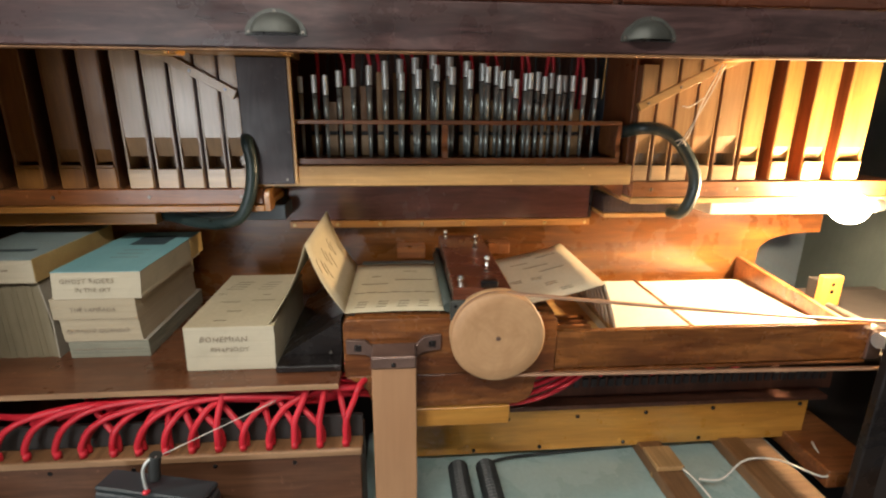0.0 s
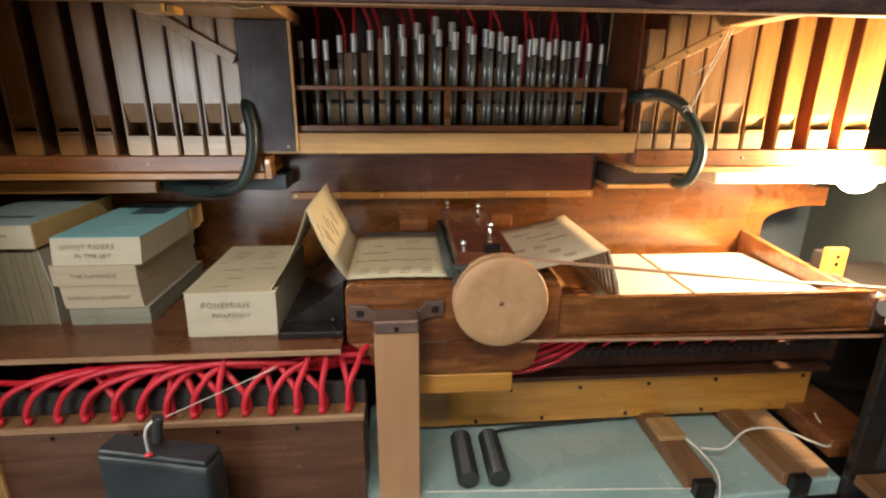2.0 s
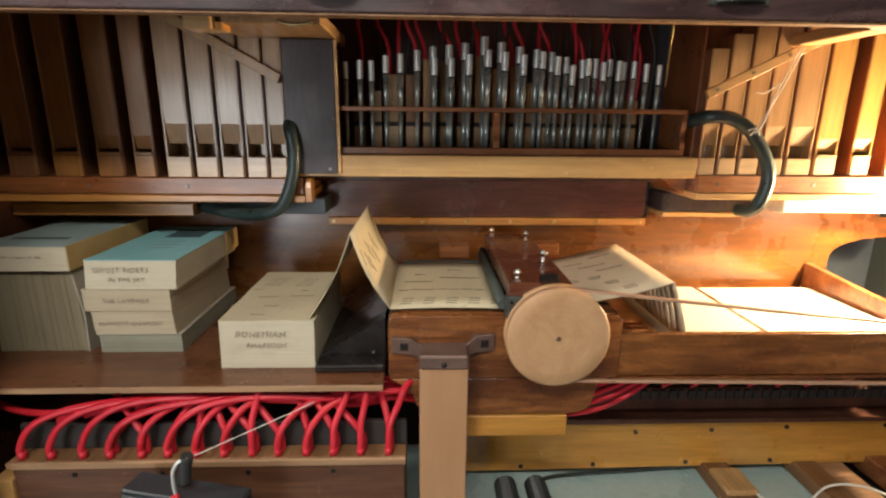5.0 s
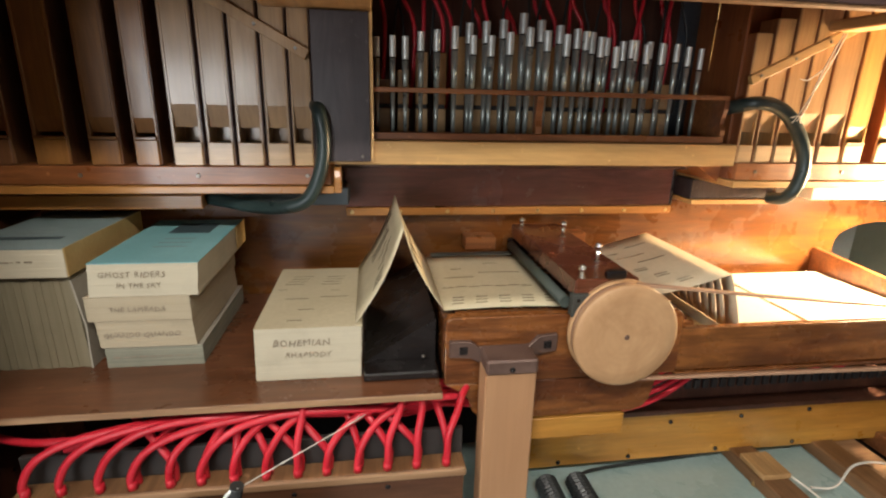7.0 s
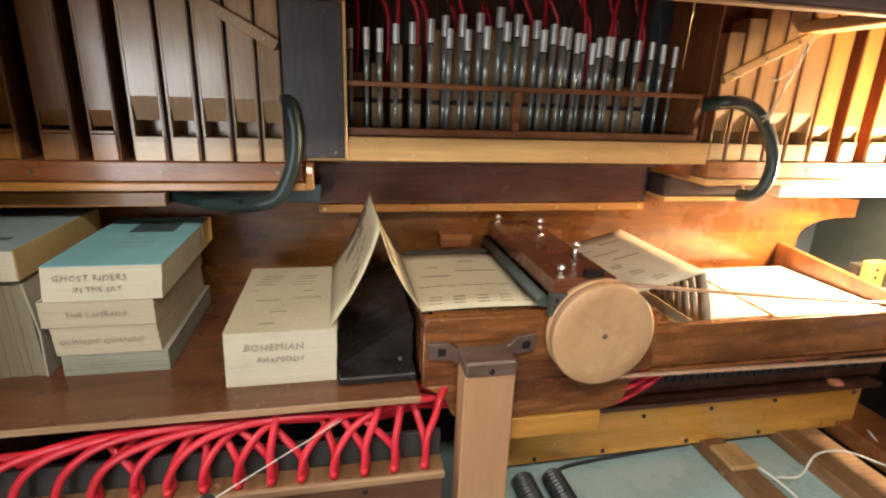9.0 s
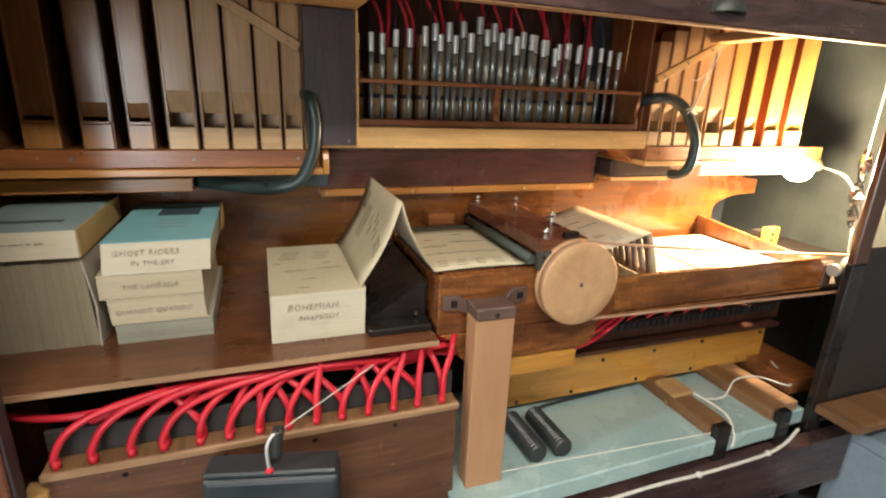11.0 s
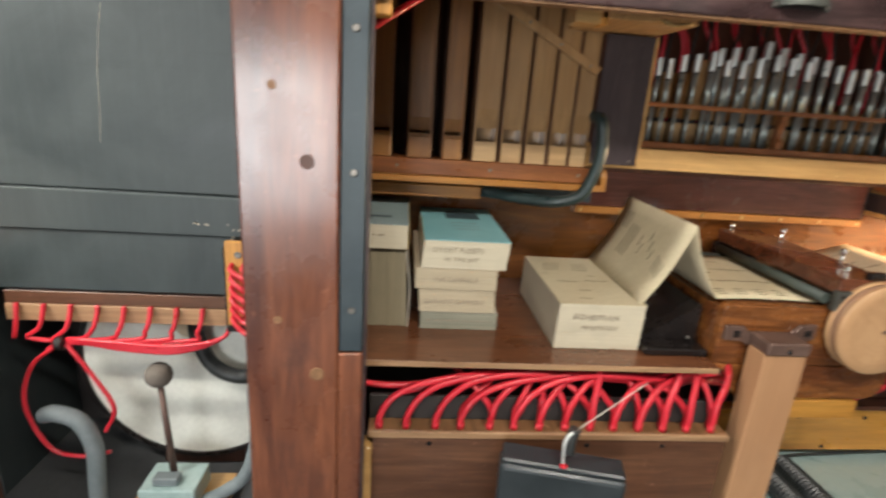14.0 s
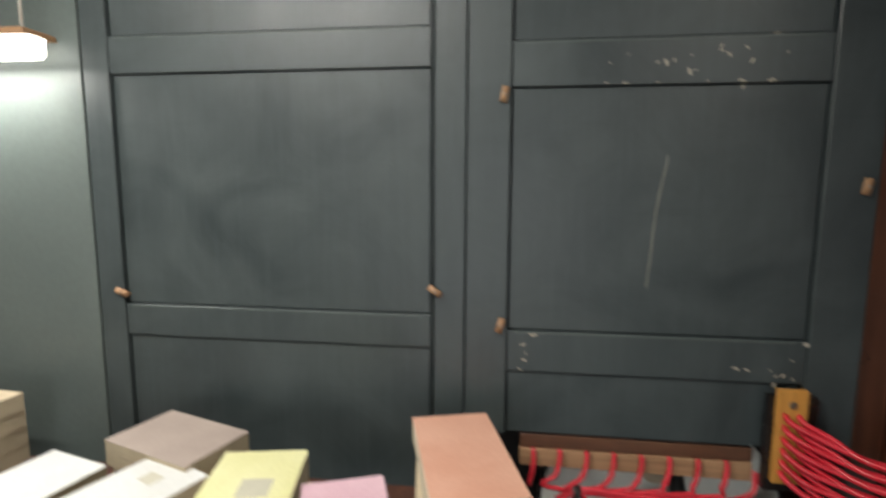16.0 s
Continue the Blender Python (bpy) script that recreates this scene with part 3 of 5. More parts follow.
part("dark_board", box(-0.668, -0.34, 1.47, 1.598, 1.160, 1.205, 0.002), STRIP, ch)
for x in (-0.66, -0.425, -0.9):
    bm = bmesh.new()
    screw_head(bm, (x, 1.362, 1.250), 0.005)
    part("screw", bm, SCREW, ch)
part("end_cap", slab(bmesh.new(), [(1.351, 1.2115), (1.351, 1.250), (1.356, 1.262), (1.368, 1.269), (1.40, 1.269), (1.40, 1.2115)], "x", -0.3655, -0.350, 0.002), STRIPWOOD, ch, "rounded orange-brown end cap")
ch = thing("right_wind_chest", (1.0, 1.45, 1.15), "red-brown wind chest beside the bulb, lit warm", "wind chest")
part("chest_board", box(0.645, 1.45, 1.362, 1.60, 1.240, 1.2845, 0.002), CHEST, ch)
part("lip", box(0.640, 1.45, 1.356, 1.60, 1.222, 1.2385, 0.002), PINE, ch, "pale front lip")
# paper-white colour and added length also stand for the bulb's glare
part("support_plank", box(0.892, 1.42, 1.372, 1.50, 1.186, 1.2205, 0.002), PALE_PAPER, ch, "pale plank under the chest")
part("wedge", slab(bmesh.new(), [(0.575, 1.27), (0.644, 1.27), (0.644, 1.225)], "y", 1.42, 1.59), CHEST, ch)
# violet-dark block stands in for the shaded recess under the chest
part("dark_board", box(0.625, 0.885, 1.50, 1.596, 1.166, 1.2205, 0.002), VIOLET_Z, ch)
part("pale_strip", box(0.625, 0.885, 1.492, 1.596, 1.152, 1.1645, 0.001), PINE, ch, "thin pale strip")
for x in (0.70, 0.955):
    bm = bmesh.new()
    screw_head(bm, (x, 1.362, 1.262), 0.005)
    part("screw", bm, SCREW, ch)

single("front_beam", box(-0.405, 0.637, 1.362, 1.48, 1.276, 1.330, 0.002), PINE, "long planed pale pine beam under the metal pipes", "beam")
single("beam_block", box(-0.40, 0.63, 1.50, 1.60, 1.25, 1.30, 0.002), BROWNWALL, "dark block behind the pine beam", "block")
rk = thing("pipe_rack", (0.16, 1.39, 1.331), "slim red-brown rack holding the metal pipes upright", "rack")
part("bottom_rail", box(-0.279, 0.602, 1.372, 1.392, 1.3325, 1.349, 0.0015), CHEST, rk)
part("top_rail", box(-0.279, 0.602, 1.372, 1.386, 1.437, 1.448, 0.0015), CHEST, rk)
part("floor_board", box(-0.279, 0.600, 1.394, 1.58, 1.331, 1.341, 0.001), BROWNWALL, rk)
scroll = [(1.372, 1.350), (1.372, 1.366), (1.380, 1.380), (1.377, 1.398), (1.372, 1.415), (1.372, 1.436), (1.50, 1.436), (1.50, 1.350)]
part("end_bracket", slab(bmesh.new(), scroll, "x", 0.590, 0.602), CHEST, rk, "shaped end bracket")
part("middle_post", slab(bmesh.new(), [(a, b) for a, b in scroll[:6]] + [(1.396, 1.436), (1.396, 1.350)], "x", 0.108, 0.124), CHEST, rk)
cv = thing("cover_panel", (-0.34, 1.35, 1.28), "dark violet painted cover panel with pale worn edge", "panel")
part("board", box(-0.404, -0.281, 1.350, 1.3605, 1.284, 1.598, 0.002), VIOLET_Z, cv)
part("worn_edge", box(-0.2805, -0.274, 1.350, 1.3605, 1.284, 1.598, 0.001), PINE, cv, "pale worn edge")
part("return", box(-0.404, -0.30, 1.362, 1.60, 1.335, 1.598, 0.001), BROWNWALL, cv)
for x in (-0.385, -0.30):
    bm = bmesh.new()
    screw_head(bm, (x, 1.350, 1.296), 0.004)
    part("screw", bm, SCREW, cv)
cp = thing("cross_plank", (-0.36, 1.3, 1.60), "pale plank under the flap with small brass catches", "plank")
part("plank", box(-0.50, -0.275, 1.18, 1.50, 1.601, 1.628, 0.002), PINE_Y, cp)
part("catch", hose(bmesh.new(), [(-0.36, 1.175, 1.606), (-0.33, 1.172, 1.598), (-0.29, 1.174, 1.604)], 0.004), BRASS, cp)

fl = thing("hinged_board", (0.13, 1.57, 1.11), "dark stained board, reflected sheen in its colour, screwed orange-brown lower strip", "board")
part("board", box(-0.350, 0.602, 1.562, 1.598, 1.136, 1.250, 0.002), HINGED, fl)
part("strip", box(-0.350, 0.606, 1.556, 1.598, 1.112, 1.1345, 0.002), STRIPWOOD, fl, "orange-brown wooden strip")
part("end_cheek", box(0.6035, 0.612, 1.565, 1.598, 1.136, 1.250, 0.001), BLACK, fl)
for k in range(8):
    bm = bmesh.new()
    screw_head(bm, (-0.335 + k * 0.132, 1.556, 1.123), 0.006)
    part("screw", bm, BRASS, fl)


# ---- wooden organ pipes ----
def wooden_pipe(x0, x1, yf, top, body, cap, group, wide=True, depth=None, z0=1.2715, up=0.0):
    """A square wooden pipe: foot cap, open mouth, bevelled lip, body."""
    w = x1 - x0
    d = depth or max(0.05, 1.25 * w)
    zc, zm, zl = [v + up for v in ((1.322, 1.354, 1.402) if wide else (1.325, 1.340, 1.372))]
    p = thing("wooden_organ_pipe", ((x0 + x1) / 2, yf + d / 2, z0), "square wooden organ pipe with a pale cap and dark mouth", "organ pipe", group)
    part("cap", box(x0 + 0.001, x1 - 0.001, yf - 0.004, yf + 0.012, z0, zc, 0.0015), cap, p, "pale foot cap")
    wl = max(0.004, 0.09 * w)
    side = box(x0, x0 + wl, yf, yf + d, z0, top, 0.001)
    part("side_board", side, body, p)
    part("side_board", box(x1 - wl, x1, yf, yf + d, z0, top, 0.001), body, p)
    part("back_board", box(x0 + wl, x1 - wl, yf + d - 0.006, yf + d, z0, top, 0), body, p)
    # near-black block puts the shade inside the mouth into colour
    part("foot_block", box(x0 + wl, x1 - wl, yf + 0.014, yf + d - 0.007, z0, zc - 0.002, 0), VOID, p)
    prof = [(yf + 0.010, zm), (yf + 0.0125, zm), (yf + 0.0125, top), (yf + 0.0005, top), (yf + 0.0005, zl)]
    part("front_board", slab(bmesh.new(), prof, "x", x0 + wl + 0.0003, x1 - wl - 0.0003), body, p)
    if not wide:
        part("lip", box(x0 + 0.002, x1 - 0.002, yf - 0.007, yf + 0.004, zc + 0.001, zc + 0.007, 0.001), cap, p, "pale lip strip")
    # thin side sheets paint the shaded flanks, redder by the bulb
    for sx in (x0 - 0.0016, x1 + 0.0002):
        part("veneer", box(sx, sx + 0.0014, yf + 0.003, yf + d, z0, top, 0), PIPE_SIDE if x0 > 0 else PIPE_DARK, p, "darker side face, shade put into its colour")
    part("stopper", box(x0 + wl, x1 - wl, yf + 0.013, yf + d - 0.007, top - 0.03, top - 0.004, 0), body, p)
    return p


LG, RG = "wooden pipes on the left chest", "wooden pipes on the right chest"
for a, b, top in ((-0.708, -0.647, 1.85), (-0.636, -0.582, 1.80), (-0.572, -0.518, 1.75), (-0.509, -0.460, 1.68), (-0.452, -0.410, 1.605)):
    wooden_pipe(a, b, 1.372, top, PIPE_PALE, PIPE_CAP, LG)
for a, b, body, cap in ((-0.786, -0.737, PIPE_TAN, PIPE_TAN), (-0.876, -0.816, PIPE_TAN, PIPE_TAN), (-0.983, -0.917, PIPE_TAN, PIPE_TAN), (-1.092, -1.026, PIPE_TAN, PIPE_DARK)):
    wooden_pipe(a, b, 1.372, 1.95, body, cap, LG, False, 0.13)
for a, b, top in ((0.645, 0.687, 1.594), (0.695, 0.742, 1.628), (0.750, 0.801, 1.68), (0.808, 0.866, 1.74), (0.875, 0.941, 1.80)):
    wooden_pipe(a, b, 1.372, top, PIPE_PALE, PIPE_CAP, RG, z0=1.2855, up=0.007)
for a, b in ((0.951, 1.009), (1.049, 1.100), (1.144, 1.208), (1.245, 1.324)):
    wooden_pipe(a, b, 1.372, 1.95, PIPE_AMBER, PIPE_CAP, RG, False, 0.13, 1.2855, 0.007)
single("edge_strip", box(-0.4065, -0.3995, 1.385, 1.50, 1.2715, 1.62, 0.001), ORANGE, "thin orange wooden strip beside the last pipe", "strip")
single("end_board", box(0.635, 0.642, 1.40, 1.60, 1.286, 1.95, 0.001), PIPE_SIDE, "red-brown board at the end of the pipe rank", "board")
single("rank_board", box(0.66, 1.42, 1.56, 1.575, 1.286, 1.95, 0.001), PIPE_SIDE, "red-brown board behind the lit pipes", "board")


def brace(x0, z0, x1, z1, y, mat_, label):
    b = thing("brace", ((x0 + x1) / 2, y, min(z0, z1)), label, "brace")
    d = Vector((x1 - x0, z1 - z0)).normalized()
    n = Vector((-d.y, d.x)) * 0.011
    pts = [(x0 - n.x, z0 - n.y), (x1 - n.x, z1 - n.y), (x1 + n.x, z1 + n.y), (x0 + n.x, z0 + n.y)]
    part("bar", slab(bmesh.new(), pts, "y", y, y + 0.013, 0.001), mat_, b)
    for f in (0.08, 0.36, 0.64):
        bm = bmesh.new()
        screw_head(bm, (x0 + (x1 - x0) * f, y, z0 + (z1 - z0) * f), 0.004)
        part("screw", bm, SCREW, b)


brace(-0.412, 1.508, -0.70, 1.665, 1.352, PIPE_PALE, "slanting wooden brace screwed across the pipes")
brace(0.634, 1.484, 0.935, 1.632, 1.350, PINE, "slanting pale wooden brace across the lit pipes")
hb = thing("hanging_block", (-0.51, 1.2, 1.585), "small pale wooden block under the flap", "block")
part("block", box(-0.545, -0.490, 1.17, 1.23, 1.588, 1.626, 0.004, 2), PINE, hb)
part("block_face", box(-0.489, -0.470, 1.18, 1.225, 1.588, 1.620, 0.003), ORANGE, hb)
single("hanging_block", box(-0.957, -0.915, 0.9985, 1.03, 1.545, 1.66, 0.003), ORANGE, "orange wooden block in the upper case corner", "block")
single("cross_plank", box(0.835, 0.90, 1.14, 1.40, 1.602, 1.628, 0.004), PINE_Y, "pale plank under the flap carrying tied strings", "plank")
st = thing("tied_string", (0.79, 1.33, 1.38), "loose white string tied round hose and brace", "string")
for pts in ([(0.845, 1.330, 1.595), (0.80, 1.322, 1.50), (0.755, 1.318, 1.415), (0.735, 1.315, 1.388)], [(0.835, 1.328, 1.595), (0.79, 1.32, 1.50), (0.765, 1.317, 1.42), (0.745, 1.314, 1.392)],
            [(0.79, 1.32, 1.51), (0.757, 1.318, 1.488), (0.735, 1.318, 1.489)], [(0.727, 1.314, 1.40), (0.742, 1.306, 1.404), (0.757, 1.314, 1.388)]):
    part("strand", hose(bmesh.new(), pts, 0.0016, 6), CORD, st)

# hoses by the chests
single("rubber_hose", hose(bmesh.new(), [(0.622, 1.46, 1.41), (0.624, 1.37, 1.424), (0.645, 1.338, 1.432), (0.691, 1.334, 1.428), (0.740, 1.334, 1.402), (0.782, 1.334, 1.352), (0.806, 1.334, 1.305), (0.808, 1.333, 1.258), (0.798, 1.334, 1.222), (0.788, 1.35, 1.196), (0.780, 1.39, 1.190)], 0.0165, 14, 6), GREENHOSE, "curved black-green rubber hose looping to the chest", "hose")
single("rubber_hose", hose(bmesh.new(), [(-0.405, 1.40, 1.405), (-0.393, 1.345, 1.395), (-0.384, 1.336, 1.347), (-0.386, 1.332, 1.296), (-0.400, 1.330, 1.244), (-0.428, 1.332, 1.199), (-0.485, 1.345, 1.180), (-0.56, 1.385, 1.177), (-0.62, 1.425, 1.180), (-0.669, 1.45, 1.183)], 0.0155, 14, 6), GREENHOSE, "dark green rubber hose hanging beside the chest", "hose")

# ---- metal pipes ----
FRONT_PIPES = ((-0.264, 1.556), (-0.228, 1.560), (-0.199, 1.559), (-0.163, 1.571), (-0.126, 1.576), (-0.084, 1.585), (-0.041, 1.567), (0.002, 1.568), (0.047, 1.577), (0.095, 1.589), (0.138, 1.584),
               (0.186, 1.578), (0.234, 1.586), (0.273, 1.575), (0.313, 1.555), (0.352, 1.571), (0.392, 1.563), (0.432, 1.567), (0.471, 1.566), (0.503, 1.561), (0.537, 1.558))
BACK_PIPES = ((-0.043, 1.599), (-0.002, 1.604), (0.040, 1.609), (0.089, 1.625), (0.134, 1.612), (0.182, 1.602), (0.227, 1.596), (0.266, 1.590), (0.305, 1.579), (0.349, 1.572), (0.383, 1.576), (0.421, 1.574), (0.459, 1.568))


def metal_pipe(x, y, top, r, cut):
    """A slim metal pipe: conical foot, flattened mouth, tapered body, dark gap and bright slide."""
    zb = 1.3415
    p = thing("metal_organ_pipe", (x, y, zb), "thin grey metal organ pipe with a bright tuning slide", "organ pipe", "metal pipes in the rack")
    ear = top - 0.044 - 0.004 * cut
    bm = rod(bmesh.new(), (x, y, zb), (x, y, 1.437), 0.55 * r, 0.74 * r, 14)
    rod(bm, (x, y, 1.4371), (x, y, ear), 0.74 * r, r, 14)
    part("tube", bm, METAL, p)
    bm = rod(bmesh.new(), (x, y, ear + 0.003), (x, y, top), r * 1.06, r * 1.06, 14, False)
    rod(bm, (x, y, ear + 0.003), (x, y, top - 0.002), r * 0.98, r * 0.98, 14)
    part("tuning_slide", bm, CAPMETAL, p, "bright tuning slide")
    part("collar", rod(bmesh.new(), (x, y, ear - 0.003), (x, y, ear + 0.0028), r * 0.9, r * 0.9, 12), BLACK, p)


for k, (x, top) in enumerate(FRONT_PIPES):
    metal_pipe(x, 1.420, top, 0.0062 + 0.0032 * (1 - abs(k - 9.5) / 11), k % 3)
for k, (x, top) in enumerate(BACK_PIPES):
    metal_pipe(x, 1.460, top, 0.0068 + 0.0034 * (1 - abs(k - 4) / 10), (k + 1) % 3)
for k in range(17):
    x = -0.245 + k * 0.0475
    top = 1.47 + 0.11 * math.sin(math.pi * min(1, k / 12)) + 0.012 * math.sin(k * 3.7)
    p = thing("small_wooden_pipe", (x, 1.53, 1.342), "small brown square wooden pipe behind the metal ones", "organ pipe", "small wooden pipes")
    part("body", box(x - 0.014, x + 0.014, 1.516, 1.552, 1.411, top, 0.001), PIPE_PALE if k % 3 else PIPE_TAN, p)
    part("cap", box(x - 0.014, x + 0.014, 1.514, 1.552, 1.342, 1.400, 0.001), PIPE_CAP, p)
    # mouth opening is a near-black block painting its inner shade
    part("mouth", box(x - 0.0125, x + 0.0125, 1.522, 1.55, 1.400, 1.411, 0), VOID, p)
rnd = random.Random(4)
for k in range(34):
    x = -0.25 + k * 0.0252
    lean = 0.05 * math.sin(k * 1.7)
    dark = (k % 7) in (1, 2, 5)
    r = 0.0035 if dark else 0.0055
    single("riser_tube", hose(bmesh.new(), [(x, 1.585 + 0.02 * (k % 3), 1.40), (x + 0.01, 1.58 + 0.02 * (k % 3), 1.60), (x + lean * 0.6, 1.59 + 0.02 * (k % 3), 1.70), (x + lean + 0.03, 1.62, 1.90), (x + lean + 0.03, 1.63, 2.199)], r, 7, 4), RUBBER if dark else RED, "thin black rubber tube rising behind the pipes" if dark else "red rubber tube rising behind the pipes", "tube", "riser tubes")
single("thin_rod", rod(bmesh.new(), (0.545, 1.394, 1.505), (0.565, 1.40, 2.2), 0.0015, None, 8), BRASS, "thin brass rod beside the metal pipes", "rod")
single("red_stick", rod(bmesh.new(), (-1.134, 1.10, 1.42), (-0.84, 1.10, 1.612), 0.007, None, 10), RED, "red rubber tube crossing the upper case corner", "tube")
# ---- shelf with music books ----
sh = thing("shelf", (-0.64, 1.03, 0.86), "thin red-brown plywood shelf under the music books", "shelf")
part("panel", box(-1.134, -0.152, 1.0345, 1.598, 0.864, 0.876, 0.0005), SHELFW, sh)
part("edge", box(-1.134, -0.152, 1.0305, 1.034, 0.8635, 0.8765, 0.0008), LEDGE, sh, "pale plywood front edge")


def bar_writing(x0, x1, y, z, parent, h=0.006):
    """A few short strokes standing for handwriting."""
    r = random.Random(int(1000 * (x0 + z + 9)))
    x = x0
    while x < x1:
        w = r.uniform(0.006, 0.016)
        part("writing_bar", box(x, min(x + w, x1), y - 0.0006, y + 0.0002, z - h * r.uniform(0.12, 0.3), z + h * r.uniform(0.12, 0.34), 0), INK, parent)
        x += w + r.uniform(0.002, 0.007)


def folded_block(name, x0, x1, y0, y1, z0, z1, edge, top, label, turn=0.0, skew=0.0, cover_label="", lines=(), print_at=None, group="music books"):
    """A folded cardboard music book: leaves pressed to a block, a cover on top."""
    c = Vector(((x0 + x1) / 2, (y0 + y1) / 2, z0))
    b = thing(name, c, label, "book", group)
    n = max(3, int((z1 - z0 - 0.003) / 0.0045))
    r = random.Random(int(abs(x0 * 991 + z0 * 777)))
    bm = bmesh.new()
    for k in range(n):
        za, zb = z0 + (z1 - z0 - 0.0025) * k / n, z0 + (z1 - z0 - 0.0025) * (k + 1) / n
        j = skew * (k / n) + r.uniform(-0.0003, 0.0003)
        bx(bm, x0 + j, x1 + j + r.uniform(-0.0004, 0.0004), y0 + r.uniform(-0.0003, 0.0003), y1 + r.uniform(-0.001, 0.001), za, zb + 0.0004, 0.0002)
    part("leaves", bm, edge, b, "folded card leaves")
    part("cover", box(x0 + skew - 0.0012, x1 + skew + 0.0012, y0 - 0.0012, y1 + 0.0012, z1 - 0.0018, z1, 0.0006), top, b, cover_label or "card cover")
    for fx0, fx1, fz in lines:
        bar_writing(x0 + (x1 - x0) * fx0, x0 + (x1 - x0) * fx1, y0 - 0.0012, z0 + (z1 - z0) * fz, b)
    if print_at:
        u0, u1, v0, v1 = print_at
        px0, px1, py0, py1 = x0 + (x1 - x0) * u0, x0 + (x1 - x0) * u1, y0 + (y1 - y0) * v0, y0 + (y1 - y0) * v1
        part("printed_patch", box(px0, px1, py0, py1, z1 + 0.0001, z1 + 0.0005, 0), PRINT if name != "pale_music_book" else FADED, b, "dark printed patch")
        for k in range(3):
            yy = y0 + (y1 - y0) * (0.30 + 0.09 * k)
            part("printed_line", box(px0 + 0.01, px1 - 0.015, yy, yy + 0.005, z1 + 0.0001, z1 + 0.0004, 0), COVER_SLATE if name != "pale_music_book" else FADED, b)
    if turn:
        b.rotation_euler = (0, 0, radians(turn))
    return b


# stack with the bright blue cover
folded_block("music_book", -0.826, -0.637, 1.196, 1.545, 0.8765, 0.923, EDGE_BLUE, CARD_DARK, "folded cardboard music book, blue-grey edges, bottom of stack", lines=((0.08, 0.92, 0.5),))
quando = folded_block("music_book", -0.830, -0.646, 1.192, 1.53, 0.9235, 0.983, EDGE_TAN, CARD_TAN, "folded tan cardboard music book in a stack", skew=-0.004)
lambada = folded_block("music_book", -0.844, -0.648, 1.188, 1.54, 0.9835, 1.036, EDGE_TAN, CARD_TAN, "folded tan cardboard music book in a stack")
riders = folded_block("music_book", -0.832, -0.630, 1.186, 1.552, 1.0365, 1.106, EDGE, COVER_BLUE, "folded cardboard music book with bright blue cover on top", cover_label="bright blue paper cover", print_at=(0.36, 0.82, 0.62, 0.88), skew=0.006)
written("QUANDO QUANDO", pose(-0.748, 1.1898, 0.947, 90, 0, 0), 0.0145, quando)
written("THE LAMBADA", pose(-0.748, 1.1858, 1.004, 90, 0, 0), 0.0145, lambada)
written("GHOST RIDERS", pose(-0.748, 1.1838, 1.077, 90, 0, 0), 0.0165, riders)
written("IN THE SKY", pose(-0.738, 1.1838, 1.055, 90, 0, 0), 0.0145, riders)
part("end_tab", box(-0.6220, -0.6200, 1.47, 1.556, 1.048, 1.106, 0.0005), SPINE, riders, "yellowed card tab")
# stack beside the case wall: books on edge below, one lying on top
sb = thing("standing_books", (-0.96, 1.37, 0.8765), "tall grey cardboard music book standing on its edge", "book")
bm = bmesh.new()
for k in range(16):
    x = -1.062 + k * 0.0127
    lean = 0.010 * (k / 15) ** 3
    slabp = [(x, 0.8765), (x + 0.0124, 0.8765), (x + 0.0124 - lean, 1.076 - 0.003 * (k % 2)), (x - lean, 1.076 - 0.003 * (k % 2))]
    slab(bm, slabp, "y", 1.205 + 0.0015 * (k % 3), 1.52, 0)
part("leaves", bm, EDGE_GREY, sb)
part("cover", slab(bmesh.new(), [(-0.8585, 0.8765), (-0.855, 0.8765), (-0.853, 0.97), (-0.866, 1.068), (-0.8695, 1.068), (-0.8565, 0.97)], "y", 1.200, 1.52), CARD_DARK, sb, "bowed grey card cover")
faded = folded_block("music_book", -1.066, -0.866, 1.192, 1.53, 1.0775, 1.136, EDGE, COVER_SLATE, "folded cardboard music book with faded blue-grey cover", lines=((0.2, 0.75, 0.55),), cover_label="faded blue-grey cover", print_at=(0.15, 0.8, 0.2, 0.26))
part("spine", box(-0.8642, -0.8626, 1.191, 1.531, 1.0785, 1.1365, 0.0005), SPINE, faded, "yellowed bare spine card")

# the book being played: pile, strip through the key frame, pile in the tray
mb = folded_block("open_music_book", -0.515, -0.309, 1.112, 1.472, 0.8765, 0.990, EDGE, CARD, "thick cream folded music book feeding into the key frame", skew=0.003)
for rx, w, ry in [(-0.49 + 0.005 * k, 0.045, 1.355 + 0.018 * k) for k in range(4)] + [(-0.405 + 0.004 * k, 0.042, 1.352 + 0.018 * k) for k in range(4)] + [(-0.475, 0.05, 1.262), (-0.40, 0.06, 1.270), (-0.44, 0.035, 1.20), (-0.455, 0.03, 1.145), (-0.38, 0.02, 1.31), (-0.50, 0.02, 1.32)]:
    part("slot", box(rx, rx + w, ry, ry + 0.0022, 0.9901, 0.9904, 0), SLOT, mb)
written("BOHEMIAN", pose(-0.424, 1.1098, 0.951, 90, 0, 0), 0.020, mb)
written("RHAPSODY", pose(-0.412, 1.1098, 0.926, 90, 0, 0), 0.016, mb)


def bent(p, q, lift, n=6):
    """Points from p to q, bowed by lift."""
    out = []
    for k in range(n + 1):
        u = k / n
        w = lift * math.sin(math.pi * u)
        d = Vector((q[0] - p[0], q[1] - p[1])).normalized()
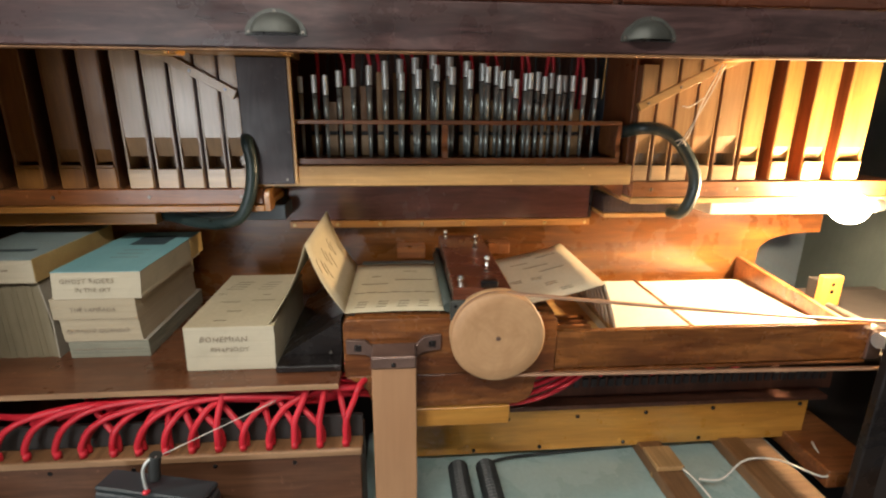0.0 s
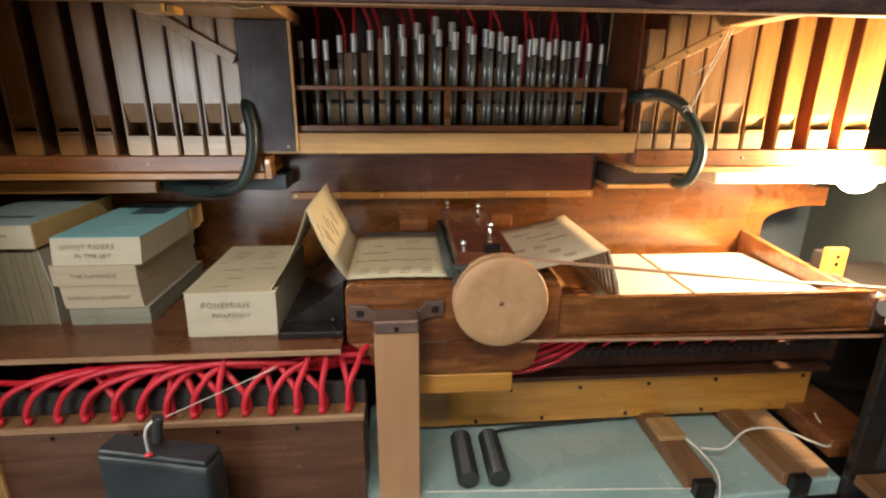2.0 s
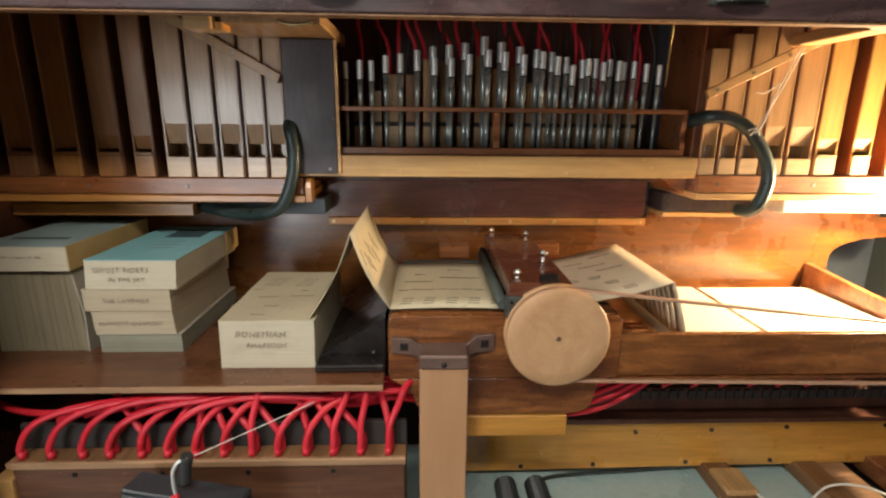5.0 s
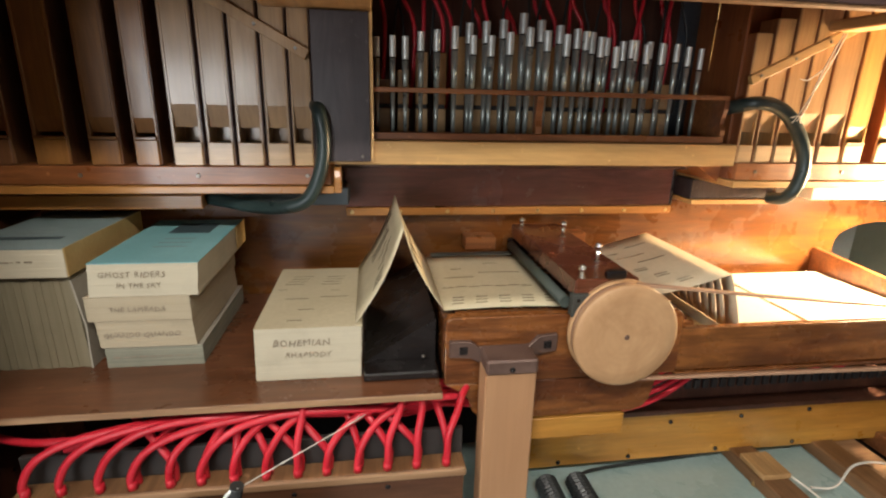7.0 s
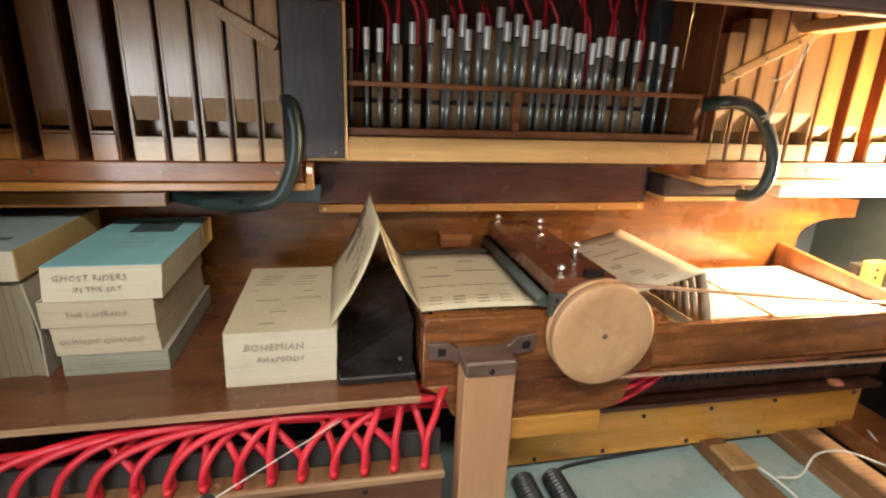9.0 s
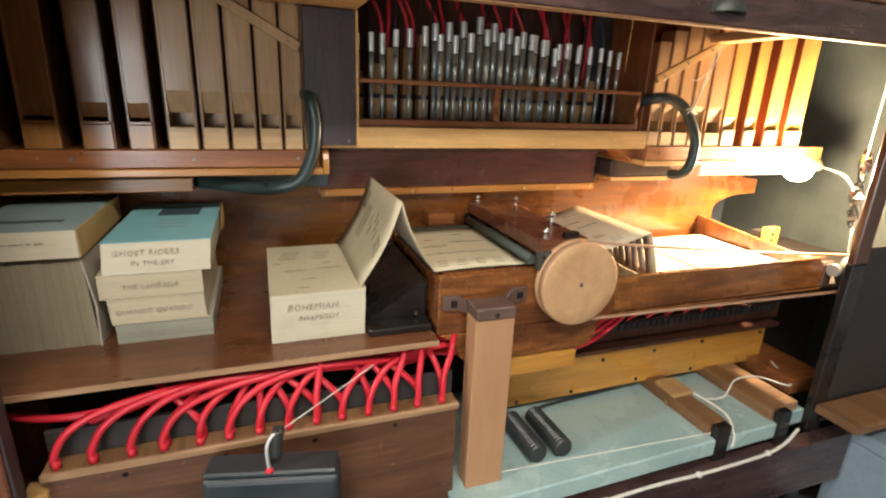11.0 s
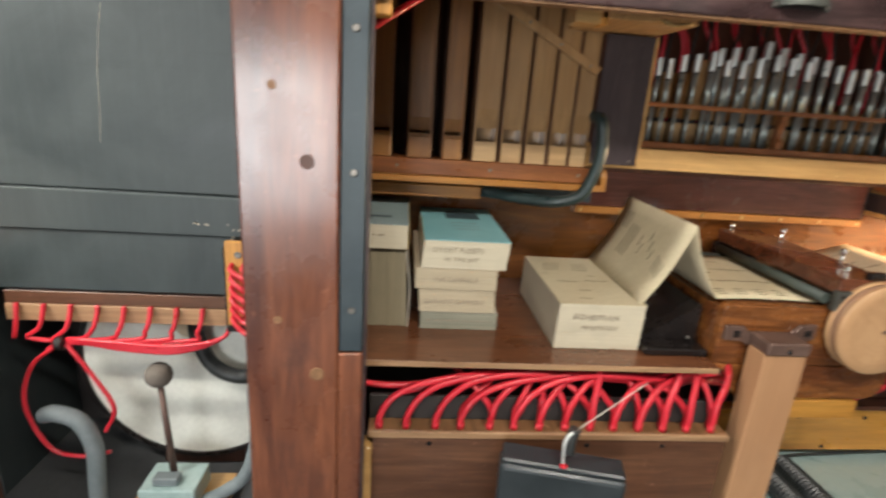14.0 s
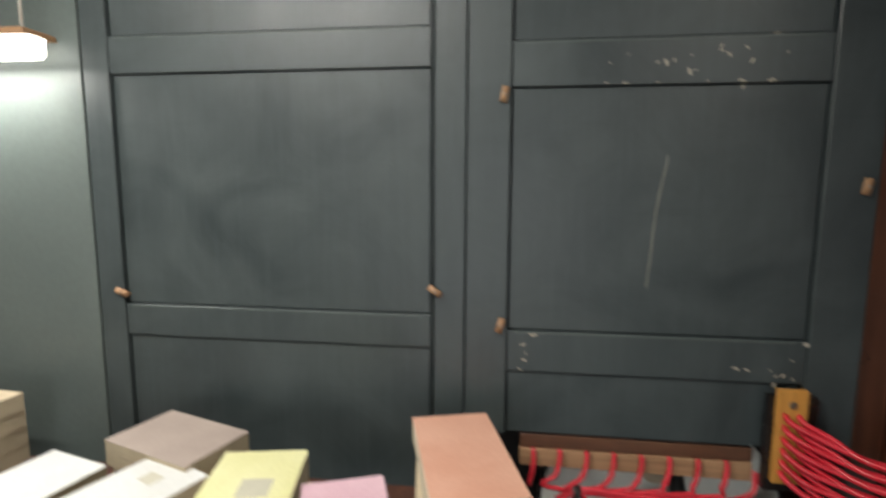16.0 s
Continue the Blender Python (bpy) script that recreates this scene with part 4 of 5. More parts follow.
        out.append((p[0] + (q[0] - p[0]) * u - d.y * w, p[1] + (q[1] - p[1]) * u + d.x * w))
    return out


LEFT = bent((-0.318, 0.9915), (-0.222, 1.184), -0.010)
DOWN = bent((-0.222, 1.184), (-0.140, 1.014), -0.010)
FLAT = bent((-0.140, 1.014), (0.115, 1.0145), 0.003)
OUT = bent((0.235, 1.018), (0.488, 1.074), -0.006)
DROP = bent((0.488, 1.074), (0.535, 0.925), 0.004)
leaf = thing("playing_strip", (0.0, 1.29, 0.95), "cream punched card strip folded up before the key frame", "book")
fr = part("leaf", sheet(bmesh.new(), LEFT, 1.116, 1.474, 0.0011, 6), CARD, leaf)
part("leaf", sheet(bmesh.new(), DOWN, 1.116, 1.474, 0.0011, 6), CARD, leaf)
part("leaf", sheet(bmesh.new(), FLAT, 1.116, 1.474, 0.0011, 6), CARD, leaf)
part("leaf", sheet(bmesh.new(), OUT, 1.116, 1.474, 0.0011, 6), CARD_TAN, leaf)


def perforated(path, y0, y1, slots, thick):
    """A hanging leaf with real slots cut through: bands of card between them."""
    bm = bmesh.new()
    ys = sorted({y0, y1, *[v for s in slots for v in s[:2]]})
    for a, b in zip(ys, ys[1:]):
        hole = [s for s in slots if s[0] <= a + 1e-6 and b <= s[1] + 1e-6]
        if not hole:
            sheet(bm, path, a, b, thick, 1)
        else:
            _, _, i0, i1 = hole[0]
            if i0 > 0:
                sheet(bm, path[:i0 + 1], a, b, thick, 1)
            if i1 < len(path) - 1:
                sheet(bm, path[i1:], a, b, thick, 1)
    return bm


drop_slots = [(1.16 + k * 0.030, 1.164 + k * 0.030, 1 + k % 3, 4 + k % 2) for k in range(9)]
part("leaf", perforated(DROP, 1.116, 1.474, drop_slots, 0.0011), CARD_TAN, leaf, "card leaf with slots cut through")


def punch(path, y, u0, u1, parent):
    """A slot in the card: a thin dark sliver following the leaf."""
    n = len(path) - 1
    def at(u):
        i = min(int(u * n), n - 1)
        f = u * n - i
        return path[i][0] + (path[i + 1][0] - path[i][0]) * f, path[i][1] + (path[i + 1][1] - path[i][1]) * f
    seg = [at(u0 + (u1 - u0) * k / 3) for k in range(4)]
    d = Vector((seg[-1][0] - seg[0][0], seg[-1][1] - seg[0][1])).normalized()
    off = [(x - d.y * 0.0011 - 0.0001, z + d.x * 0.0011) for x, z in seg]
    return off, y


def punch_rows(path, rows_, name="slot"):
    for y, u0, u1 in rows_:
        off, yy = punch(path, y, u0, u1, leaf)
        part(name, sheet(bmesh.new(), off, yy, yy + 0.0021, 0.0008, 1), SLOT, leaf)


r8 = random.Random(8)
rows_flat = [(1.142 + 0.0165 * j, 0.08 + 0.20 * k + 0.012 * j, 0.18 + 0.20 * k + 0.012 * j) for k in range(5) for j in range(3)]
rows_flat += [(1.235 + 0.003 * (k % 2), 0.05 + 0.12 * k, 0.15 + 0.12 * k) for k in range(7)] + [(1.30, 0.1, 0.38), (1.33, 0.45, 0.86), (1.36, 0.2, 0.3), (1.40, 0.55, 0.7)]
punch_rows(FLAT, rows_flat)
rows_out = [(1.15 + 0.012 * j + 0.05 * k, 0.62 - 0.1 * k, 0.74 - 0.1 * k) for k in range(3) for j in range(2)]
rows_out += [(1.30, 0.55, 0.82), (1.345, 0.42, 0.7), (1.385, 0.30, 0.5), (1.41, 0.62, 0.85), (1.25, 0.2, 0.32), (1.262, 0.2, 0.32), (1.44, 0.48, 0.6)]
punch_rows(OUT, rows_out)
rows_left = [(1.15 + 0.012 * k, 0.30 + 0.02 * k, 0.48 + 0.02 * k) for k in range(4)] + [(1.22 + 0.02 * k, 0.42 + 0.09 * (k % 3), 0.56 + 0.09 * (k % 3)) for k in range(5)]
rows_left += [(1.335 + 0.014 * k, 0.30, 0.72) for k in range(4)] + [(1.40 + 0.012 * k, 0.62, 0.85) for k in range(4)]
punch_rows(LEFT, rows_left)
punch_rows(DOWN, [(1.15 + 0.028 * k + r8.uniform(0, 0.01), 0.25 + 0.08 * (k % 3), 0.45 + 0.1 * (k % 3)) for k in range(8)])

# black lacquered base board beside the pile
bb = thing("base_board", (-0.23, 1.3, 0.8765), "black lacquered board beneath the raised card leaf", "board")
part("board", box(-0.304, -0.152, 1.085, 1.56, 0.8768, 0.894, 0.003), BLACK, bb)
part("rise", slab(bmesh.new(), [(-0.30, 0.8945), (-0.154, 0.8945), (-0.154, 0.985)], "y", 1.14, 1.55), BLACK, bb)
bm = bmesh.new()
dome(bm, (-0.18, 1.13, 0.905), 0.004)
part("screw", bm, SCREW, bb)

# ---- key frame ----
kf = thing("key_frame", (0.1, 1.3, 0.72), "old stained wooden key frame that reads the card", "key frame")


def cheek_outline():
    o = []
    for cx, cz, a0 in ((0.345, 0.993, 0), (-0.127, 0.998, 90)):
        rr = 0.020 if a0 == 0 else 0.015
        o += [(cx + rr * math.cos(radians(a0 + k * 15)), cz + rr * math.sin(radians(a0 + k * 15))) for k in range(7)]
    o += [(-0.142, 0.866), (0.365, 0.866)]
    return o


part("front_cheek", slab(bmesh.new(), cheek_outline(), "y", 1.076, 1.102, 0.0025), WALNUT, kf, "worn oak cheek with rounded corners")
low = [(0.330, 0.864), (0.322, 0.845), (0.312, 0.80), (0.300, 0.785), (0.275, 0.776), (-0.06, 0.776), (-0.082, 0.80), (-0.09, 0.825), (-0.108, 0.845), (-0.140, 0.864)]
part("lower_cheek", slab(bmesh.new(), low, "y", 1.078, 1.102, 0.002), WALNUT, kf, "shaped lower cheek board")
part("rear_cheek", box(-0.142, 0.365, 1.50, 1.525, 0.866, 1.005, 0.003), WALNUT, kf)
part("end_board", box(-0.142, -0.120, 1.103, 1.499, 0.878, 1.000, 0.002), WALNUT, kf)
part("bed", box(-0.118, 0.363, 1.104, 1.498, 0.985, 1.0085, 0.001), WALNUT, kf, "flat bed under the card")
part("bed_edge", box(-0.125, 0.10, 1.476, 1.50, 1.0095, 1.020, 0.002), PEWTER, kf, "grey metal guide with torn paper")
part("top_bar", box(0.112, 0.246, 1.066, 1.535, 1.052, 1.090, 0.003), MAHOG, kf, "dark polished top bar")
part("roller", rod(bmesh.new(), (0.103, 1.085, 1.036), (0.103, 1.50, 1.036), 0.012, None, 16), ROLLER, kf, "grey-green rubber roller")
part("roller", rod(bmesh.new(), (0.250, 1.085, 1.036), (0.250, 1.50, 1.036), 0.013, None, 16), ROLLER, kf, "grey-green rubber roller")
part("end_plate", box(0.105, 0.185, 1.056, 1.0755, 1.014, 1.062, 0.002), PEWTER, kf, "dull metal end plate")
part("end_plate", box(0.10, 0.25, 1.520, 1.534, 1.0, 1.051, 0.002), BLACK, kf)
part("hinge", box(0.175, 0.215, 1.060, 1.080, 1.0905, 1.108, 0.003), BLACK, kf, "black hinge lug")
for x, z in ((0.117, 1.05), (0.130, 1.025)):
    bm = bmesh.new()
    screw_head(bm, (x, 1.056, z), 0.004)
    part("screw", bm, BLACK, kf)
for x, y in ((0.130, 1.500), (0.207, 1.390), (0.206, 1.180), (0.130, 1.082)):
    tall = 0.012 if y in (1.082, 1.5) else 0.028
    bm = rod(bmesh.new(), (x, y, 1.0905), (x, y, 1.0905 + tall), 0.0042, None, 10)
    nut = part("thumb_nut", bm, CHROME, kf, "bright chrome thumb nut")
    bm = rod(bmesh.new(), (x, y, 1.0906 + tall), (x, y, 1.101 + tall), 0.0075, 0.0085, 8)
    rod(bm, (x, y, 1.1011 + tall), (x, y, 1.104 + tall), 0.006, 0.004, 8)
    part("knob", bm, CHROME, nut)
    part("washer", rod(bmesh.new(), (x, y, 1.0902), (x, y, 1.092), 0.009, None, 12), CHROME, nut)
single("spacer_block", box(-0.02, 0.07, 1.54, 1.599, 1.012, 1.050, 0.003), CHEST, "red-brown spacer block against the back board", "block")
single("spacer_block", box(0.275, 0.345, 1.55, 1.599, 1.020, 1.056, 0.003), CHEST, "red-brown spacer block against the back board", "block")
# iron strap on the cheek
sp = thing("iron_strap", (-0.02, 1.065, 0.925), "worn iron strap bracket screwed to the oak cheek", "bracket")
strap = [(-0.135, 0.933), (-0.092, 0.930), (-0.076, 0.921), (0.028, 0.921), (0.042, 0.932), (0.085, 0.939), (0.085, 0.976), (0.046, 0.972), (0.028, 0.953), (-0.076, 0.953), (-0.092, 0.966), (-0.135, 0.968)]
part("strap", slab(bmesh.new(), strap, "y", 1.064, 1.0755, 0.0015), IRON, sp)
part("shoe", box(-0.075, 0.026, 1.000, 1.0635, 0.9265, 0.957, 0.004), IRON, sp, "folded iron shoe over the post")
for x, z in ((-0.108, 0.949), (0.064, 0.955)):
    bm = bmesh.new()
    bx(bm, x - 0.008, x + 0.008, 1.060, 1.0645, z - 0.008, z + 0.008, 0.0015)
    part("bolt", bm, BLACK, sp, "dark square bolt head")
bm = bmesh.new()
dome(bm, (-0.025, 1.0, 0.938), 0.006)
part("bolt", bm, BLACK, sp)
single("support_post", box(-0.0745, 0.025, 1.006, 1.062, 0.0, 0.926, 0.002), POSTW, "smooth planed pinkish wooden support post", "post")

# ---- pulley, belt and drive ----
wh = thing("wooden_pulley", (0.212, 1.05, 0.871), "large turned pale wooden pulley with a belt groove", "pulley")
WC = Vector((0.212, 0, 0.981))
bm = bmesh.new()
prof = [(0.002, 1.026), (0.012, 1.0255), (0.040, 1.0275), (0.075, 1.0265), (0.104, 1.027), (0.1085, 1.030), (0.1085, 1.037), (0.1005, 1.041), (0.1005, 1.052), (0.1085, 1.056), (0.1085, 1.066), (0.100, 1.069), (0.012, 1.069)]
rings = [[bm.verts.new((WC.x + r * math.cos(a * math.tau / 64), y, WC.z + r * math.sin(a * math.tau / 64))) for a in range(64)] for r, y in prof]
for a, b in zip(rings, rings[1:]):
    for k in range(64):
        bm.faces.new((a[k], a[(k + 1) % 64], b[(k + 1) % 64], b[k])).smooth = True
bm.faces.new(rings[0])
part("disc", bm, TURNED, wh)
bm = bmesh.new()
screw_head(bm, (WC.x, 1.026, WC.z), 0.006)
rod(bm, (WC.x, 1.0238, WC.z), (WC.x, 1.0225, WC.z), 0.0025, None, 8)
part("axle_screw", bm, IRON, wh)
part("axle", rod(bmesh.new(), (WC.x, 1.0695, WC.z), (WC.x, 1.0755, WC.z), 0.014), IRON, wh)
PC = Vector((1.262, 0, 0.918))
pl = thing("drive_pulley", (PC.x, 1.045, 0.86), "small metal drive pulley behind the case post", "pulley")
part("rim", rod(bmesh.new(), (PC.x, 1.030, PC.z), (PC.x, 1.062, PC.z), 0.058, None, 32), RUBBER, pl)
part("shaft", rod(bmesh.new(), (PC.x, 1.0625, PC.z), (PC.x, 1.30, PC.z), 0.012), SCREW, pl)
bt = thing("drive_belt", (0.7, 1.046, 0.86), "flat tan leather drive belt running to the pulley", "belt")
RB, RS = 0.1035, 0.0605
up = [(WC.x + RB * math.cos(a), WC.z + RB * math.sin(a)) for a in [radians(262 - k * 12) for k in range(16)]]
top_run = [(WC.x + 0.02 + (PC.x - WC.x - 0.02) * k / 10, WC.z + RB + (PC.z + RS - WC.z - RB) * k / 10 - 0.006 * math.sin(math.pi * k / 10)) for k in range(11)]
part("upper_run", sheet(bmesh.new(), top_run, 1.0395, 1.0535, 0.004, 1), LEATHER, bt)
part("wrap", sheet(bmesh.new(), up, 1.0395, 1.0535, 0.004, 1), LEATHER, bt)
low_run = [(WC.x - 0.01 + (PC.x - WC.x + 0.01) * k / 8, WC.z - RB + (PC.z - RS - WC.z + RB) * k / 8) for k in range(9)]
part("lower_run", sheet(bmesh.new(), low_run, 1.0395, 1.0535, 0.004, 1), LEATHER, bt)

# ---- receiving tray ----
tr = thing("book_tray", (0.78, 1.3, 0.858), "long stained wooden tray that receives the card", "tray")
part("front_board", box(0.368, 1.192, 1.090, 1.108, 0.862, 0.962, 0.003, 2), WALNUT, tr)
part("front_lip", box(0.368, 1.192, 1.083, 1.112, 0.853, 0.8605, 0.002), WALNUT, tr)
part("floor", box(0.368, 1.176, 1.1085, 1.598, 0.862, 0.888, 0.001), PINE, tr, "pale wooden tray floor")
endo = [(1.1085, 0.889), (1.1085, 0.945), (1.40, 0.968), (1.585, 0.985), (1.597, 0.983), (1.597, 0.889)]
part("end_board", slab(bmesh.new(), endo, "x", 1.160, 1.178, 0.002), CHEST, tr, "stained end board")
# dark strip added for the shaded gap between the two card piles
part("divider", box(0.7735, 0.7845, 1.15, 1.56, 0.8885, 0.9195, 0.001), WALNUT, tr, "dark strip added to paint the shaded gap between the sheets")
folded_block("received_book", 0.545, 0.772, 1.20, 1.55, 0.8885, 0.918, EDGE, PALE_PAPER, "flat pile of cream card leaves received in the tray", lines=())
folded_block("received_book", 0.786, 1.150, 1.19, 1.552, 0.8885, 0.914, EDGE, PALE_PAPER, "flat wide cream card leaves lying in the tray")
pr = thing("slotted_rack", (0.44, 1.3, 0.8885), "brown slotted slats below the falling card", "rack")
for k in range(7):
    part("slat", box(0.385, 0.52, 1.13 + 0.03 * k, 1.145 + 0.03 * k, 0.889, 0.9, 0.001), CHEST, pr)
ob_ = thing("tube_bracket", (1.39, 1.43, 0.86), "small orange wooden bracket with two dark screws", "bracket")
part("block", box(1.355, 1.425, 1.43, 1.455, 0.86, 0.962, 0.003), ORANGE, ob_)
for z in (0.935, 0.91):
    bm = bmesh.new()
    screw_head(bm, (1.39, 1.43, z), 0.007)
    part("screw", bm, BLACK, ob_)
part("stand", box(1.36, 1.42, 1.456, 1.5, 0.8505, 0.94, 0.002), VOID, ob_)

# bulb in its holder, hanging from a flex
# globe enlarged and stretched sideways to take in the bulb's glare
def lamp_globe():
    t = dome(bmesh.new(), (0, 0, 0), 0.042, 1.0, 20, 14)
    for v in t.verts:
        v.co = Vector((BULB[0] + v.co.x * (1.35 if v.co.x < 0 else 1.1), BULB[1] + v.co.y, BULB[2] + v.co.z))
    return t


lp = thing("bare_bulb", (BULB[0], BULB[1], BULB[2] - 0.03), "bare lit filament bulb hanging beside the pipes", "lamp")
g = part("bulb", lamp_globe(), BULBGLASS, lp, "glowing glass bulb")
g.visible_shadow = False
part("holder", rod(bmesh.new(), (BULB[0] + 0.044, BULB[1], BULB[2] + 0.006), (BULB[0] + 0.085, BULB[1] - 0.005, BULB[2] + 0.012), 0.013, 0.018), CAPMETAL, lp, "white bulb holder")
part("flex", hose(bmesh.new(), [(BULB[0] + 0.085, BULB[1] - 0.005, BULB[2] + 0.012), (1.44, 1.25, 1.19), (1.50, 1.22, 1.08), (1.47, 1.2, 1.0), (1.52, 1.22, 0.9)], 0.004, 7), CORD, lp, "white flex")

rf = random.Random(5)
bm = bmesh.new()
NX, NZ = 7, 13
gv = [[bm.verts.new((1.405 + 0.014 * i + rf.uniform(-0.006, 0.006), 1.17 + 0.012 * i + rf.uniform(-0.016, 0.016), 1.235 - 0.019 * j + 0.010 * i + rf.uniform(-0.006, 0.006))) for j in range(NZ)] for i in range(NX)]
for i in range(NX - 1):
    for j in range(NZ - 1):
        bm.faces.new((gv[i][j], gv[i + 1][j], gv[i + 1][j + 1], gv[i][j + 1]))
fo = thing("foil_shield", (1.45, 1.2, 1.0), "crumpled metal foil shield hanging by the bulb", "foil")
part("foil", bm, CHROME, fo)
part("hanger", rod(bmesh.new(), (1.45, 1.21, 1.24), (1.45, 1.21, 2.199), 0.0025, None, 6), CORD, fo)
rl = thing("roller_end", (1.16, 1.06, 0.90), "pale round bearing end beside the tray", "roller")
part("bearing", rod(bmesh.new(), (1.193, 1.065, 0.925), (1.250, 1.065, 0.922), 0.020, 0.018, 16), CAPMETAL, rl)
part("bracket", box(1.195, 1.235, 1.088, 1.104, 0.86, 0.945, 0.002), IRON, rl)

# ---- lower works under the tray ----
lb = thing("lower_beam", (0.64, 1.27, 0.485), "long yellow pine beam with dark bolts", "beam")
part("beam", slab(bmesh.new(), [(0.03, 0.482), (1.238, 0.494), (1.238, 0.630), (0.03, 0.622)], "y", 1.262, 1.30, 0.002), YELLOW, lb)
for x, z in ((0.51, 0.600), (0.30, 0.600), (0.72, 0.604), (0.93, 0.610), (1.21, 0.612), (0.20, 0.497), (0.40, 0.500), (0.66, 0.503), (0.90, 0.506), (1.20, 0.508)):
    bm = bmesh.new()
    dome(bm, (x, 1.262, z), 0.0065)
    part("bolt", bm, BLACK, lb)
single("wood_block", box(0.026, 0.258, 1.074, 1.104, 0.722, 0.773, 0.002), YELLOW, "short yellow pine block under the cheek", "block")
cs = thing("valve_bar", (0.8, 1.3, 0.64), "dark brown bar under the tray with a row of valves", "bar")
part("bar", box(0.30, 1.325, 1.29, 1.36, 0.645, 0.715, 0.002), BROWNWALL, cs)
part("ledge", box(0.30, 1.275, 1.24, 1.288, 0.637, 0.652, 0.002), BROWNWALL, cs)
for k in range(34):
    x = 0.42 + k * 0.026
    part("valve", box(x, x + 0.016, 1.280, 1.2885, 0.685, 0.712, 0.001), VOID, cs)
part("pale_strip", box(0.42, 1.26, 1.232, 1.239, 0.775, 0.79, 0.001), BOXPLY, cs)
for k in range(7):
    x = 0.50 + k * 0.075
    single("tube_stub", hose(bmesh.new(), [(x, 1.17, 0.862), (x, 1.172, 0.845), (x - 0.01, 1.19, 0.80), (x - 0.03, 1.22, 0.76)], 0.005, 7, 4), RED, "red rubber tube stub under the tray", "tube", "red tube stubs")
for k in range(6):
    z = 0.005 * k
    single("red_tube", hose(bmesh.new(), [(0.10, 1.16 + 0.012 * k, 0.735 + z), (0.28, 1.15 + 0.012 * k, 0.728 + 0.013 * k), (0.40, 1.155 + 0.012 * k, 0.758 + 0.012 * k), (0.52, 1.17 + 0.01 * k, 0.835 + 0.003 * k), (0.56, 1.18, 0.86)], 0.0065, 8, 6), RED, "red rubber tube bending up under the tray", "tube", "red tubes under the tray")

# bellows
be = thing("bellows", (0.5, 1.1, 0.35), "pale teal painted bellows board with wooden battens", "bellows")
part("top_board", slab(bmesh.new(), [(-0.12, 0.945), (1.0, 0.972), (1.0, 1.0), (1.15, 1.005), (1.16, 1.42), (-0.12, 1.42)], "z", 0.405, 0.460, 0.004), TEAL, be)
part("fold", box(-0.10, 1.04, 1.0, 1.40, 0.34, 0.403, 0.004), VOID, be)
for x0, w in ((0.705, 0.075), (0.965, 0.07)):
    bt2 = part("batten", box(x0, x0 + w, 0.99, 1.42, 0.4605, 0.500, 0.003), BATTEN, be)
    part("strap", box(x0 + 0.012, x0 + w - 0.012, 0.962, 0.9885, 0.38, 0.503, 0.002), BLACK, bt2, "black strap over the batten end")
# paler right part of the batten, its lit top put into the colour
part("pale_board", box(1.037, 1.115, 1.01, 1.42, 0.4605, 0.492, 0.003), LEDGE, be, "pale board beside the batten, light on it put into the colour")
part("pad", box(0.702, 0.782, 1.13, 1.22, 0.5005, 0.516, 0.002), PINE_Y, be, "pale wooden pad")
for x in (0.135, 0.215):
    bm = bmesh.new()
    rings = []
    for k in range(31):
        y, rr = 1.034 + k * 0.0057, 0.029 if k % 2 else 0.0245
        cx = x + 0.015 - 0.02 * (y - 1.03)
        rings.append([bm.verts.new((cx + rr * math.cos(a * math.tau / 14), y, 0.4895 + rr * math.sin(a * math.tau / 14))) for a in range(14)])
    for ra, rb in zip(rings, rings[1:]):
        for a in range(14):
            bm.faces.new((ra[a], rb[a], rb[(a + 1) % 14], ra[(a + 1) % 14]))
    bm.faces.new(rings[0])
    bm.faces.new(rings[-1][::-1])
    part("ribbed_hose", bm, RUBBER, be, "black ribbed rubber hose")
part("cable", hose(bmesh.new(), [(0.225, 1.21, 0.485), (0.30, 1.25, 0.475), (0.5, 1.27, 0.472), (0.72, 1.27, 0.49)], 0.0045), RUBBER, be, "black cable")
part("knob", rod(bmesh.new(), (0.715, 1.16, 0.461), (0.715, 1.16, 0.485), 0.012, 0.009), PINE, be)
single("white_cable", hose(bmesh.new(), [(0.80, 1.09, 0.507), (0.86, 1.08, 0.512), (0.95, 1.12, 0.535), (1.05, 1.12, 0.53), (1.17, 1.08, 0.50), (1.22, 1.2, 0.52)], 0.003), CORD, "white cable looping over the battens", "cable")
single("white_cable", hose(bmesh.new(), [(0.77, 1.12, 0.517), (0.785, 1.07, 0.513), (0.79, 1.0, 0.505), (0.775, 0.955, 0.47), (0.76, 0.945, 0.44)], 0.003), CORD, "white cable dropping over the bellows edge", "cable")
single("white_rope", hose(bmesh.new(), [(-0.10, 0.915, 0.405), (0.2, 0.918, 0.395), (0.45, 0.92, 0.402), (0.65, 0.92, 0.398), (0.88, 0.925, 0.40), (0.98, 0.935, 0.412), (1.05, 0.95, 0.44)], 0.005), CORD, "white rope along the lower rail", "rope")
single("white_string", hose(bmesh.new(), [(0.03, 1.035, 0.4615), (0.3, 1.02, 0.462), (0.62, 1.003, 0.4615), (0.74, 0.985, 0.47)], 0.0018, 6), CORD, "thin white string lying over the bellows", "string")
for x, y, z in ((0.30, 0.918, 0.3965), (0.62, 0.92, 0.3985), (0.90, 0.9265, 0.4015)):
    single("rope_knot", dome(bmesh.new(), (x, y, z), 0.010, 0.9, 10, 6), CORD, "small tight knot in the white rope", "knot", "knots in the rope")
